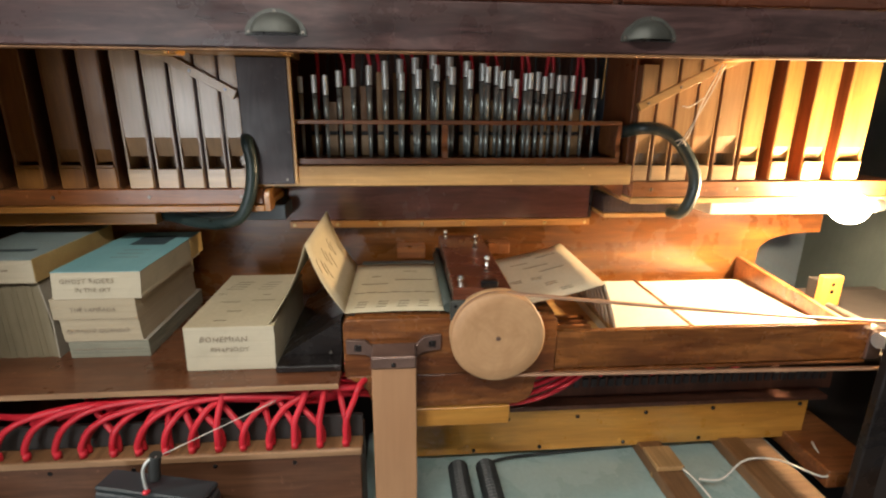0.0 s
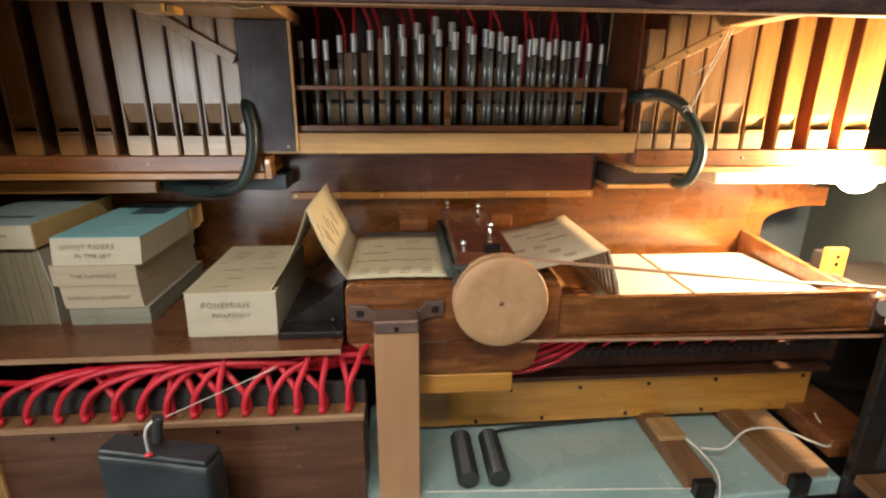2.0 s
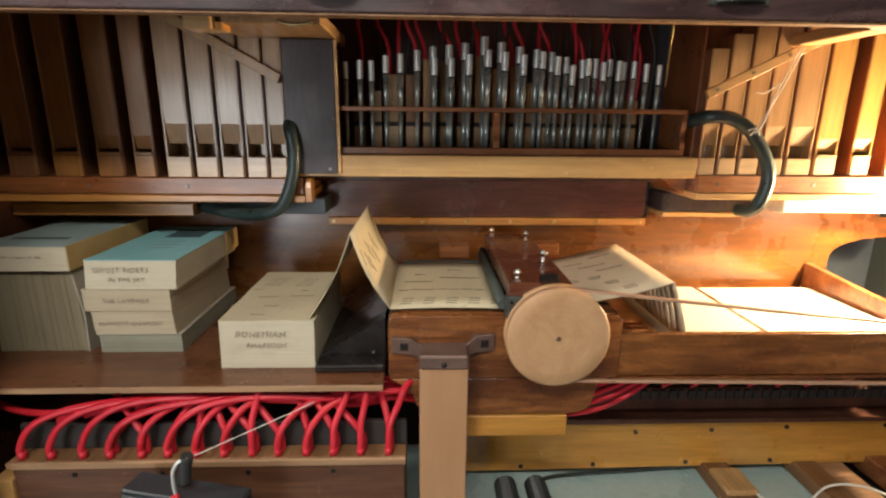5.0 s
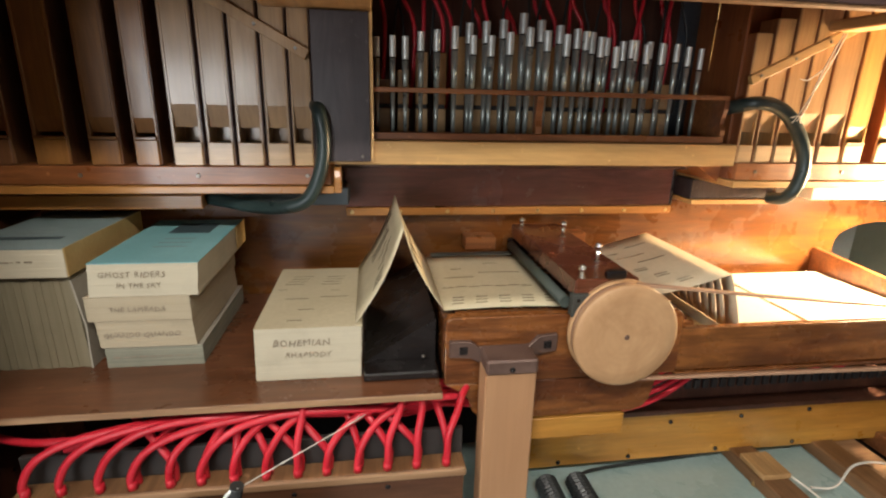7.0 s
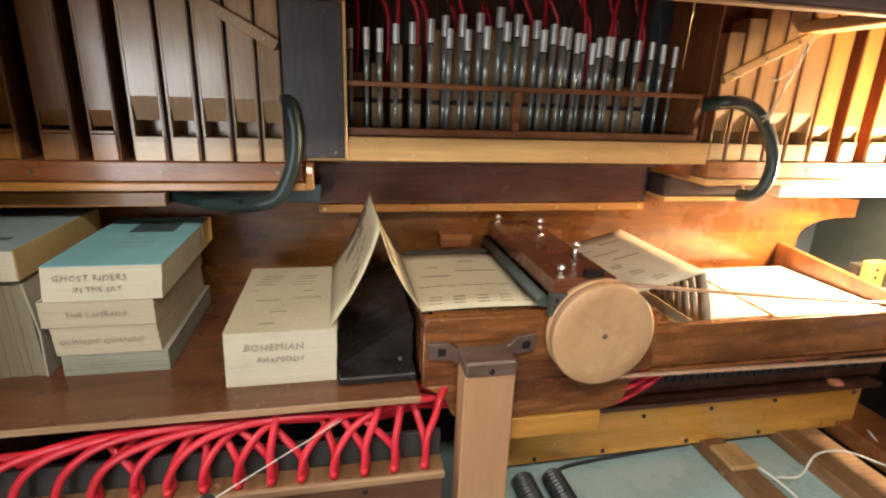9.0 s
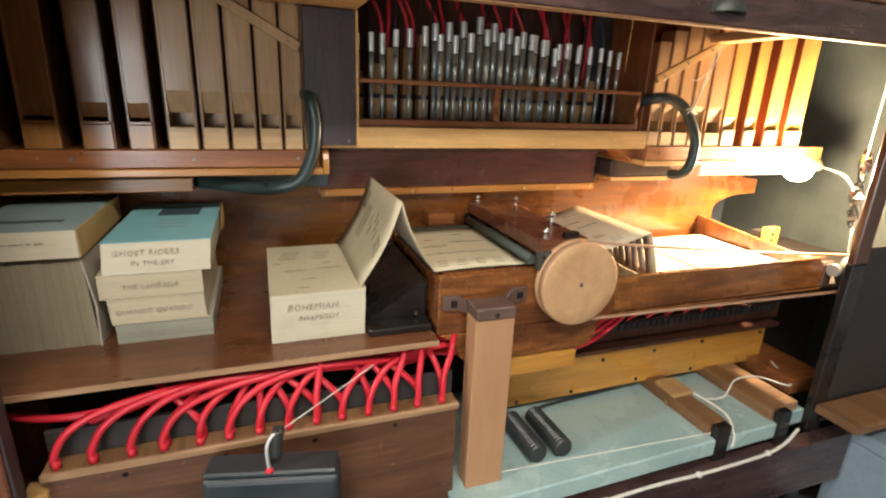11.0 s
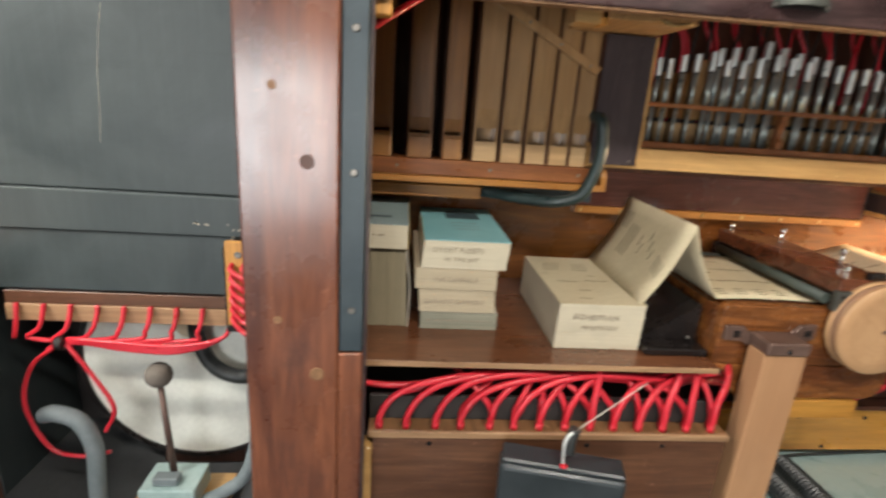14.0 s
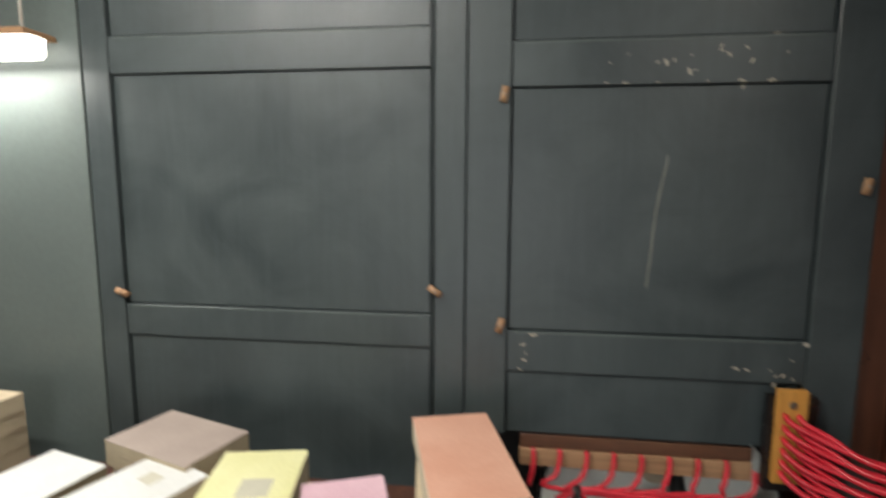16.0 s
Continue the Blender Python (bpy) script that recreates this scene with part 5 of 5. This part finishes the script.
single("corner_block", box(1.175, 1.345, 1.08, 1.40, 0.46, 0.515, 0.003), CHEST, "brown timber block beside the bellows", "block")

# ---- tube box under the shelf ----
tb = thing("tube_box", (-0.52, 1.05, 0.25), "brown plywood box with a pale top edge and tubes", "box")
part("front_panel", box(-0.925, -0.108, 1.012, 1.024, 0.25, 0.6995, 0.001), BOXPLY, tb)
part("top_board", box(-0.935, -0.104, 1.0155, 1.062, 0.700, 0.715, 0.0015), BATTEN, tb, "dusty narrow top ledge")
part("top_edge", box(-0.935, -0.104, 1.008, 1.015, 0.7005, 0.716, 0.0015), LEDGE, tb, "pale front edge")
part("end_panel", box(-0.119, -0.107, 1.0245, 1.15, 0.25, 0.699, 0.001), BOXPLY, tb)
part("end_post", box(-0.968, -0.9255, 1.004, 1.05, 0.25, 0.678, 0.002), PINE, tb, "pale pine end post")
# near-black strip stands in for the shade behind the tubes
part("back_rail", box(-0.935, -0.104, 1.0625, 1.074, 0.66, 0.772, 0.001), VOID, tb, "near-black strip painting the shade behind the tubes")
for x in (-0.80, -0.62, -0.44, -0.26):
    bm = bmesh.new()
    screw_head(bm, (x, 1.012, 0.685), 0.006)
    part("screw", bm, BLACK, tb)
TUBE_FEET = (-0.912, -0.852, -0.787, -0.731, -0.665, -0.610, -0.551, -0.492, -0.433, -0.378, -0.318, -0.260, -0.202, -0.142)
LONG, SHORT, UP = "long", "short", "up"
TUBE_BEND = (LONG, LONG, LONG, LONG, SHORT, LONG, SHORT, SHORT, UP, SHORT, SHORT, UP, UP, UP)
for k, (x, bend) in enumerate(zip(TUBE_FEET, TUBE_BEND)):
    end = (-0.06 + 0.03 * math.sin(k), 1.14 + 0.01 * (k % 7), 0.775 + 0.007 * (k % 8))
    foot = [(x, 1.028, 0.7155), (x + 0.001, 1.026, 0.745)]
    if bend == LONG:
        h = 0.006 * (k % 3)
        pts = foot + [(x + 0.030, 1.030, 0.790 + 0.4 * h), (x + 0.092, 1.040, 0.818 + h), (x + 0.20, 1.052, 0.834 + 0.5 * h), (x + 0.36, 1.070, 0.836 - h), (-0.22, 1.10, 0.815 - 0.008 * (k % 4)), end]
    elif bend == SHORT:
        pts = foot + [(x + 0.014, 1.032, 0.782), (x + 0.052, 1.050, 0.812 + 0.004 * (k % 4)), (x + 0.115, 1.075, 0.829 + 0.003 * (k % 3)), (x + 0.21, 1.10, 0.826), (max(x + 0.26, -0.10), 1.15, 0.80)]
    else:
        s = 0.010 + 0.012 * (k % 2)
        pts = foot + [(x + 0.2 * s, 1.030, 0.785), (x + s, 1.042, 0.826), (x + 1.6 * s, 1.062, 0.853), (x + 3 * s, 1.12, 0.855), (x + 4 * s, 1.20, 0.84)]
    single("red_tube", hose(bmesh.new(), pts, 0.0074, 9, 6), RED, "red rubber tube rising from the tube box", "tube", "red tubes on the tube box")
    single("tube_sleeve", rod(bmesh.new(), (x, 1.028, 0.7152), (x, 1.0268, 0.732), 0.0088, 0.0082, 12), RED, "swollen red rubber end pushed into the ledge", "sleeve", "tube sleeves")
for k, lean in ((4, -0.075), (6, 0.004), (7, -0.045), (8, -0.085), (9, -0.08), (10, -0.03), (11, -0.06), (12, -0.09), (13, -0.022), (5, 0.05), (3, 0.09)):
    x = TUBE_FEET[k] + 0.004
    pts = [(x, 1.043, 0.7155), (x, 1.043, 0.750), (x + 0.30 * lean, 1.050, 0.785), (x + 0.75 * lean, 1.072, 0.815), (x + 1.25 * lean, 1.11, 0.832), (x + 1.9 * lean, 1.18, 0.838)]
    single("red_tube", hose(bmesh.new(), pts, 0.0074, 9, 6), RED, "red rubber tube in the second row on the box", "tube", "red tubes on the tube box")
single("red_tube", hose(bmesh.new(), [(-1.12, 1.16, 0.82), (-0.98, 1.10, 0.790), (-0.86, 1.09, 0.783), (-0.72, 1.11, 0.80), (-0.5, 1.15, 0.825), (-0.25, 1.18, 0.80), (-0.05, 1.2, 0.79)], 0.0078, 9, 7), RED, "red rubber tube running along under the shelf", "tube", "red tubes on the tube box")
single("red_tube", hose(bmesh.new(), [(-0.80, 1.16, 0.80), (-0.60, 1.12, 0.812), (-0.4, 1.13, 0.835), (-0.22, 1.17, 0.82), (-0.05, 1.22, 0.78)], 0.0078, 9, 7), RED, "red rubber tube running along under the shelf", "tube", "red tubes on the tube box")

for k in range(7):
    x = -0.86 + 0.05 * k
    y = 1.075 + 0.011 * k
    single("red_tube", hose(bmesh.new(), [(x, y, 0.775 + 0.004 * k), (x + 0.09, y - 0.006, 0.806 + 0.004 * (k % 3)), (x + 0.20, y, 0.826 + 0.004 * (k % 4)), (x + 0.34, y + 0.01, 0.836 - 0.007 * (k % 5)), (x + 0.48, y + 0.02, 0.822 - 0.008 * (k % 4)), (-0.10 + 0.02 * (k % 3), y + 0.06, 0.79 - 0.006 * k)], 0.0076, 9, 6), RED, "red rubber tube in the bundle under the shelf", "tube", "red tubes on the tube box")

# black control box with a lever
cbx = thing("control_box", (-0.525, 0.93, 0.30), "black metal control box with a bent lever", "control box")
part("case", box(-0.654, -0.398, 0.893, 0.957, 0.30, 0.705, 0.012, 3), DARKBOX, cbx)
part("lid", box(-0.650, -0.402, 0.896, 0.954, 0.7055, 0.718, 0.004), DARKBOX, cbx)
part("lever", hose(bmesh.new(), [(-0.527, 0.90, 0.716), (-0.530, 0.90, 0.745), (-0.530, 0.903, 0.772), (-0.520, 0.91, 0.790), (-0.505, 0.915, 0.794)], 0.0035, 8), CAPMETAL, cbx, "bent white lever")
part("grip", hose(bmesh.new(), [(-0.518, 0.915, 0.74), (-0.517, 0.918, 0.77), (-0.51, 0.92, 0.797)], 0.012, 10), RUBBER, cbx, "black rubber grip")
bm = bmesh.new()
dome(bm, (-0.527, 0.897, 0.722), 0.008, 0.6)
part("button", bm, RED, cbx, "small red button")
cbx.rotation_euler = (0, 0, radians(-13))
single("white_string", hose(bmesh.new(), [(-0.508, 0.922, 0.790), (-0.439, 0.965, 0.802), (-0.370, 1.008, 0.814), (-0.301, 1.051, 0.826)], 0.0012, 6), CORD, "taut white string from lever to shelf", "string")

# ---- panelled dark doors beside the case ----
def panel_door(name, x0, x1, z0, z1, y, label, rails, left, right):
    d = thing(name, ((x0 + x1) / 2, y, z0), label, "door", kind="structure")
    part("stile", box(x0, x0 + left, y - 0.012, y + 0.02, z0, z1, 0.002), SLATE, d)
    part("stile", box(x1 - right, x1, y - 0.012, y + 0.02, z0, z1, 0.002), SLATE, d)
    for a, b in rails:
        part("rail", box(x0 + left + 0.003, x1 - right - 0.003, y - 0.010, y + 0.018, a, b, 0.002), SLATE, d)
        part("worn_edge", box(x0 + left + 0.02, x1 - right - 0.03, y - 0.0112, y - 0.0102, b - 0.0065, b - 0.0025, 0), SLATE_LT, d, "rubbed pale edge")
    edges = [z0] + [v for r in rails for v in r] + [z1]
    for a, b in zip(edges[::2], edges[1::2]):
        if b - a > 0.03:
            part("panel", box(x0 + left + 0.006, x1 - right - 0.006, y + 0.0, y + 0.012, a + 0.004, b - 0.004, 0.001), SLATE, d)
    return d


panel_door("door_1", -2.225, -1.165, 0.792, 2.6, 1.56, "dark slate painted panelled door with chipped edges", ((0.985, 1.105), (1.785, 1.905)), 0.118, 0.135)
panel_door("door_2", -3.41, -2.325, 0.0, 2.6, 1.585, "dark slate painted panelled door closed beside another", ((1.035, 1.135), (1.850, 1.96)), 0.085, 0.004)
structure("trim_door_post", box(-2.318, -2.229, 1.55, 1.60, 0.0, 2.6, 0.003), SLATE, "dark slate door post between the doors", "post")
structure("wall_far_panel", box(-5.1, -3.42, 1.575, 1.62, 0.0, 2.6, 0.001), SLATE_LT, "smooth grey-green painted wall panel", "wall")
# the drum compartment's shade is painted as a near-black back wall
structure("wall_under_door", box(-2.225, -1.165, 2.05, 2.08, 0.0, 0.9, 0), VOID, "near-black wall painting the shade behind the drum", "wall")
structure("wall_drum_side", box(-2.229, -2.206, 1.602, 2.05, 0.0, 0.79, 0.001), SLATE, "dark side of the drum compartment", "wall")


def turn_button(x, y, z, a):
    d = Vector((math.cos(a), 0, math.sin(a))) * 0.021
    c = Vector((x, y, z))
    b = thing("turn_button", (x, y, z), "small worn wooden turn button on the door", "catch", "turn buttons")
    bm = rod(bmesh.new(), c - d, c + d, 0.010, 0.010, 12)
    part("button", bm, LEDGE, b)
    bm = bmesh.new()
    screw_head(bm, (x, y - 0.009, z), 0.004)
    part("screw", bm, SCREW, b)


turn_button(-2.315, 1.54, 1.215, -0.6)
turn_button(-3.325, 1.565, 1.175, -0.3)
turn_button(-2.125, 1.545, 1.765, 1.4)
turn_button(-2.125, 1.545, 1.12, 1.3)
turn_button(-1.20, 1.545, 1.52, 1.4)
rc = random.Random(77)
chips = [(-1.66 + rc.gauss(0, 0.10), 1.845 + rc.gauss(0, 0.03), rc.uniform(0.008, 0.030), rc.uniform(-1.2, 1.2)) for _ in range(18)]
chips += [(-1.66 + rc.uniform(-0.2, 0.25), 1.790, rc.uniform(0.015, 0.045), rc.uniform(-0.1, 0.1)) for _ in range(6)]
chips += [(-2.06 + rc.gauss(0, 0.02), 1.03 + rc.gauss(0, 0.03), rc.uniform(0.01, 0.03), rc.uniform(-1.2, 1.2)) for _ in range(6)]
chips += [(-1.40 + rc.gauss(0, 0.05), 1.02 + rc.gauss(0, 0.015), rc.uniform(0.01, 0.03), rc.uniform(-1.2, 1.2)) for _ in range(9)]
chips += [(-1.30, 1.098, 0.06, 0.0), (-2.03, 1.095, 0.04, 0.1)]
for x, z, w, a in chips:
    w *= 0.7
    rr = random.Random(int(1000 * w + 50 * x))
    o = [(x + math.cos(a) * w * 0.5 * math.cos(t) * rr.uniform(0.6, 1.0) - math.sin(a) * 0.2 * w * math.sin(t), z + math.sin(a) * w * 0.5 * math.cos(t) + 0.2 * w * math.cos(a) * math.sin(t) * rr.uniform(0.4, 1.0)) for t in [k * math.tau / 11 for k in range(11)]]
    yc = 1.5598 if z < 0.98 or 1.11 < z < 1.78 else 1.5497
    single("paint_chip", slab(bmesh.new(), o, "y", yc - 0.0006, yc + 0.0003), CARD_DARK, "chipped patch of bare pale wood on the door", "paint chip", "paint chips")

single("paint_scratch", hose(bmesh.new(), [(-1.685, 1.5597, 1.60), (-1.70, 1.5597, 1.52), (-1.712, 1.5597, 1.43), (-1.718, 1.5597, 1.33), (-1.726, 1.5597, 1.24)], 0.0007, 5, 4), FADED, "long faint scratch in the dark door paint", "scratch")
# tube brackets between door and case
ba = thing("tube_bracket", (-1.337, 1.5, 0.72), "orange wooden bracket holding a comb of red tubes", "bracket", "tube brackets")
part("board", box(-1.388, -1.312, 1.500, 1.518, 0.722, 0.986, 0.003), ORANGE, ba)
part("backing", box(-1.40, -1.275, 1.519, 1.545, 0.690, 0.96, 0.002), BLACK, ba, "black backing block")
bm = bmesh.new()
screw_head(bm, (-1.350, 1.5, 0.945), 0.011)
part("screw", bm, SCREW, ba)
bb2 = thing("tube_bracket", (-1.18, 1.34, 0.68), "orange wooden bracket on the mahogany case side", "bracket", "tube brackets")
part("board", box(-1.200, -1.175, 1.30, 1.38, 0.690, 0.985, 0.003), ORANGE, bb2)
for k in range(6):
    za, zb = 0.905 - k * 0.032, 0.890 - k * 0.030
    for j in (0, 1):
        xo = -1.368 + 0.034 * j
        single("red_tube", hose(bmesh.new(), [(xo, 1.505, za + 0.012), (xo + 0.004, 1.478, za), (xo + 0.05, 1.452 - 0.01 * j, za - 0.020 - 0.002 * k), (-1.245, 1.40 - 0.01 * j, zb - 0.028), (-1.200, 1.35 - 0.02 * j, zb - 0.024)], 0.0078, 9, 6), RED, "red rubber tube looping between two brackets", "tube", "red tubes between the brackets")

# drum compartment
tbar = thing("tube_bar", (-1.73, 1.58, 0.69), "brown wooden bar with red tubes through it", "bar")
part("bar", box(-2.06, -1.41, 1.565, 1.70, 0.745, 0.786, 0.002), BOXPLY, tbar)
part("front_edge", box(-2.06, -1.41, 1.560, 1.60, 0.690, 0.744, 0.002), LEDGE, tbar, "paler front edge")
for k in range(8):
    x = -2.02 + k * 0.077
    single("red_tube", hose(bmesh.new(), [(x, 1.553, 0.750), (x - 0.002, 1.545, 0.715), (x - 0.015, 1.538, 0.675), (x - 0.05, 1.54, 0.645), (-1.93, 1.545, 0.63)] if k else [(x, 1.553, 0.75), (x, 1.543, 0.70), (x - 0.012, 1.54, 0.64)], 0.007, 8, 5), RED, "red rubber tube hanging from the wooden bar", "tube", "red tubes on the bar")
for k in range(5):
    single("red_tube", hose(bmesh.new(), [(-1.95 + 0.01 * k, 1.55, 0.60 + 0.008 * k), (-1.85, 1.535, 0.632 + 0.003 * k), (-1.70, 1.53, 0.615 + 0.005 * k), (-1.55, 1.53, 0.612 + 0.005 * k), (-1.42, 1.54, 0.66), (-1.40, 1.56, 0.72)], 0.007, 8, 6), RED, "red rubber tube in a tied bundle", "tube", "bundled red tubes")
single("red_tube", hose(bmesh.new(), [(-1.90, 1.54, 0.63), (-1.99, 1.53, 0.55), (-2.03, 1.53, 0.41), (-1.98, 1.53, 0.26), (-1.89, 1.53, 0.225), (-1.80, 1.54, 0.235)], 0.007, 8, 8), RED, "red rubber tube hanging in a loop", "tube", "looped red tubes")
single("red_tube", hose(bmesh.new(), [(-1.88, 1.53, 0.63), (-1.81, 1.525, 0.52), (-1.762, 1.525, 0.41), (-1.80, 1.53, 0.32)], 0.007, 8, 8), RED, "red rubber tube hanging in a loop", "tube", "looped red tubes")
single("cable_tie", rod(bmesh.new(), (-1.905, 1.53, 0.632), (-1.885, 1.53, 0.632), 0.022, None, 10), BLACK, "black tie round the red tube bundle", "tie")
dr = thing("bass_drum", (-1.60, 1.82, 0.06), "large bass drum with a pale cream skin", "drum")
DC = Vector((-1.60, 0, 0.45))
part("skin", rod(bmesh.new(), (DC.x, 1.752, DC.z), (DC.x, 1.760, DC.z), 0.378, None, 64), DRUMSKIN, dr, "pale cream drum skin")
bm = bmesh.new()
n = 64
rg = [[bm.verts.new((DC.x + r * math.cos(a * math.tau / n), y, DC.z + r * math.sin(a * math.tau / n))) for a in range(n)] for r, y in ((0.379, 1.744), (0.394, 1.744), (0.394, 1.775), (0.379, 1.775))]
for i in range(4):
    for k in range(n):
        bm.faces.new((rg[i][k], rg[i][(k + 1) % n], rg[(i + 1) % 4][(k + 1) % n], rg[(i + 1) % 4][k]))
part("hoop", bm, BLACK, dr, "dark hoop")
part("shell", rod(bmesh.new(), (DC.x, 1.776, DC.z), (DC.x, 2.0, DC.z), 0.375, None, 48), BROWNWALL, dr)
part("patch", rod(bmesh.new(), (-1.61, 1.7515, 0.60), (-1.61, 1.749, 0.60), 0.05, None, 24), CARD_TAN, dr, "tan patch")
part("foot", box(-1.75, -1.45, 1.78, 1.95, 0.0, 0.085, 0.004), BROWNWALL, dr)
bt3 = thing("drum_beater", (-1.63, 1.55, 0.0), "felt-headed drum beater on an iron arm", "beater")
part("head", dome(bmesh.new(), (-1.634, 1.56, 0.512), 0.042, 1.0), FELT, bt3, "grey felt head")
part("arm", rod(bmesh.new(), (-1.632, 1.56, 0.474), (-1.615, 1.56, 0.13), 0.009, 0.012), IRON, bt3)
part("pneumatic", box(-1.70, -1.52, 1.48, 1.62, 0.055, 0.13, 0.004), TEAL, bt3, "pale green pneumatic")
part("stand", box(-1.74, -1.44, 1.47, 1.66, 0.0, 0.054, 0.004), PINE, bt3)
part("lug", box(-1.66, -1.58, 1.50, 1.54, 0.131, 0.16, 0.003), GREYHOSE, bt3)
single("grey_hose", hose(bmesh.new(), [(-1.97, 1.52, 0.385), (-1.92, 1.50, 0.405), (-1.855, 1.50, 0.375), (-1.823, 1.50, 0.28), (-1.83, 1.50, 0.14), (-1.84, 1.5, 0.0)], 0.026, 14, 7), GREYHOSE, "thick blue-grey hose curving to the floor", "hose")
single("grey_hose", hose(bmesh.new(), [(-1.24, 1.52, 0.68), (-1.275, 1.50, 0.62), (-1.318, 1.50, 0.52), (-1.318, 1.50, 0.33), (-1.36, 1.50, 0.18), (-1.44, 1.51, 0.10), (-1.5, 1.52, 0.06)], 0.022, 14, 7), GREYHOSE, "thick blue-grey hose beside the drum", "hose")
single("black_hose", hose(bmesh.new(), [(-1.565, 1.70, 0.70), (-1.562, 1.70, 0.58), (-1.52, 1.70, 0.475), (-1.437, 1.70, 0.43), (-1.35, 1.69, 0.455), (-1.28, 1.66, 0.55)], 0.026, 14, 7), RUBBER, "thick black rubber hose looped before the drum", "hose")

# ---- bench with more music books ----
tbn = thing("bench", (-2.9, 1.1, 0.0), "dark wooden bench loaded with music books", "bench")
part("top", box(-3.95, -2.02, 0.72, 1.46, 0.62, 0.66, 0.004), BROWNWALL, tbn)
for x in (-3.88, -2.09):
    for y in (0.78, 1.40):
        part("leg", box(x - 0.03, x + 0.03, y - 0.03, y + 0.03, 0.0, 0.6195, 0.003), BROWNWALL, tbn)


def laid_book(cx, cy, w, d, z0, z1, turn, edge, top, label, pat=None, nm="music_book"):
    return folded_block(nm, cx - w / 2, cx + w / 2, cy - d / 2, cy + d / 2, z0, z1, edge, top, label, turn=turn, print_at=pat, lines=((0.2, 0.8, 0.5),), group="music books on the bench")


laid_book(-2.19, 1.25, 0.22, 0.38, 0.6605, 0.72, -4, EDGE_TAN, CARD_TAN, "tan folded music book at the bottom of a stack")
laid_book(-2.215, 1.24, 0.20, 0.37, 0.7205, 0.775, 9, EDGE_TAN, CARD_TAN, "tan folded music book lying askew in a stack")
laid_book(-2.20, 1.25, 0.20, 0.385, 0.7755, 0.83, 14, EDGE, CARD, "cream folded music book in a stack")
laid_book(-2.203, 1.245, 0.203, 0.385, 0.8305, 0.894, 16, EDGE, COVER_SALMON, "folded music book with salmon pink cover on top")
laid_book(-2.42, 1.05, 0.20, 0.37, 0.6605, 0.74, 20, EDGE_TAN, CARD_TAN, "tan folded music book under the pink one")
laid_book(-2.425, 1.04, 0.19, 0.37, 0.7405, 0.818, 20, EDGE_TAN, COVER_PINK, "folded music book with pale pink cover", (0.25, 0.65, 0.6, 0.75), "pale_music_book")
laid_book(-2.665, 1.08, 0.20, 0.38, 0.6605, 0.76, 8, EDGE, CARD, "cream folded music book under the yellow one")
laid_book(-2.672, 1.085, 0.205, 0.39, 0.7605, 0.84, 11, EDGE, COVER_YELLOW, "folded music book with pale yellow cover", (0.4, 0.75, 0.5, 0.68), "pale_music_book")
laid_book(-2.965, 1.03, 0.20, 0.38, 0.6605, 0.75, -20, EDGE_TAN, CARD_TAN, "tan folded music book under the white one")
laid_book(-2.975, 1.04, 0.20, 0.38, 0.7505, 0.825, -22, EDGE_TAN, COVER_WHITE, "folded music book with plain white cover", (0.35, 0.6, 0.75, 0.85), "pale_music_book")
laid_book(-2.985, 1.325, 0.30, 0.19, 0.6605, 0.765, -20, EDGE_TAN, CARD_TAN, "tan folded music book at the back of the bench")
laid_book(-2.99, 1.325, 0.31, 0.20, 0.7655, 0.838, -18, EDGE_TAN, COVER_BROWN, "folded music book with brown-grey cover at the back")
laid_book(-3.22, 1.05, 0.20, 0.36, 0.6605, 0.74, -12, EDGE_TAN, CARD_TAN, "tan folded music book under a white one")
laid_book(-3.24, 1.05, 0.20, 0.36, 0.7405, 0.815, -14, EDGE_GREY, COVER_WHITE, "folded music book with plain white cover and grey edges")
for k in range(4):
    laid_book(-3.72, 1.30, 0.28, 0.28, 0.6605 + k * 0.056, 0.716 + k * 0.056, 4 - 3 * k, EDGE_TAN, CARD_TAN, "tan folded music book in a tall stack")

# fluorescent battens
fb = thing("fluorescent_batten", (-3.72, 1.50, 1.88), "lit fluorescent batten on the wall", "lamp")
part("housing", box(-3.98, -3.49, 1.46, 1.573, 1.945, 1.962, 0.003), LEDGE, fb, "wooden backing")
part("diffuser", slab(bmesh.new(), [(1.478, 1.945), (1.535, 1.945), (1.532, 1.90), (1.52, 1.882), (1.492, 1.882), (1.480, 1.90)], "x", -3.975, -3.49, 0.002), TUBEGLOW, fb, "lit white diffuser")
part("cord", rod(bmesh.new(), (-3.53, 1.50, 1.963), (-3.53, 1.50, 2.6), 0.004, None, 8), CORD, fb)
fb = thing("fluorescent_batten", (-3.05, 0.45, 2.56), "fluorescent batten hung above the bench", "lamp")
part("housing", box(-3.67, -2.43, 0.40, 0.50, 2.56, 2.62, 0.003), PLASTER, fb)
for x in (-3.5, -2.6):
    part("cord", rod(bmesh.new(), (x, 0.45, 2.62), (x, 0.45, 2.75), 0.004, None, 8), CORD, fb)
fb = thing("fluorescent_batten", (-0.35, -0.45, 2.58), "fluorescent batten hung from the ceiling before the organ", "lamp")
part("housing", box(-1.12, 0.42, -0.50, -0.40, 2.58, 2.64, 0.003), PLASTER, fb)
for x in (-0.9, 0.2):
    part("cord", rod(bmesh.new(), (x, -0.45, 2.64), (x, -0.45, 2.75), 0.004, None, 8), CORD, fb)
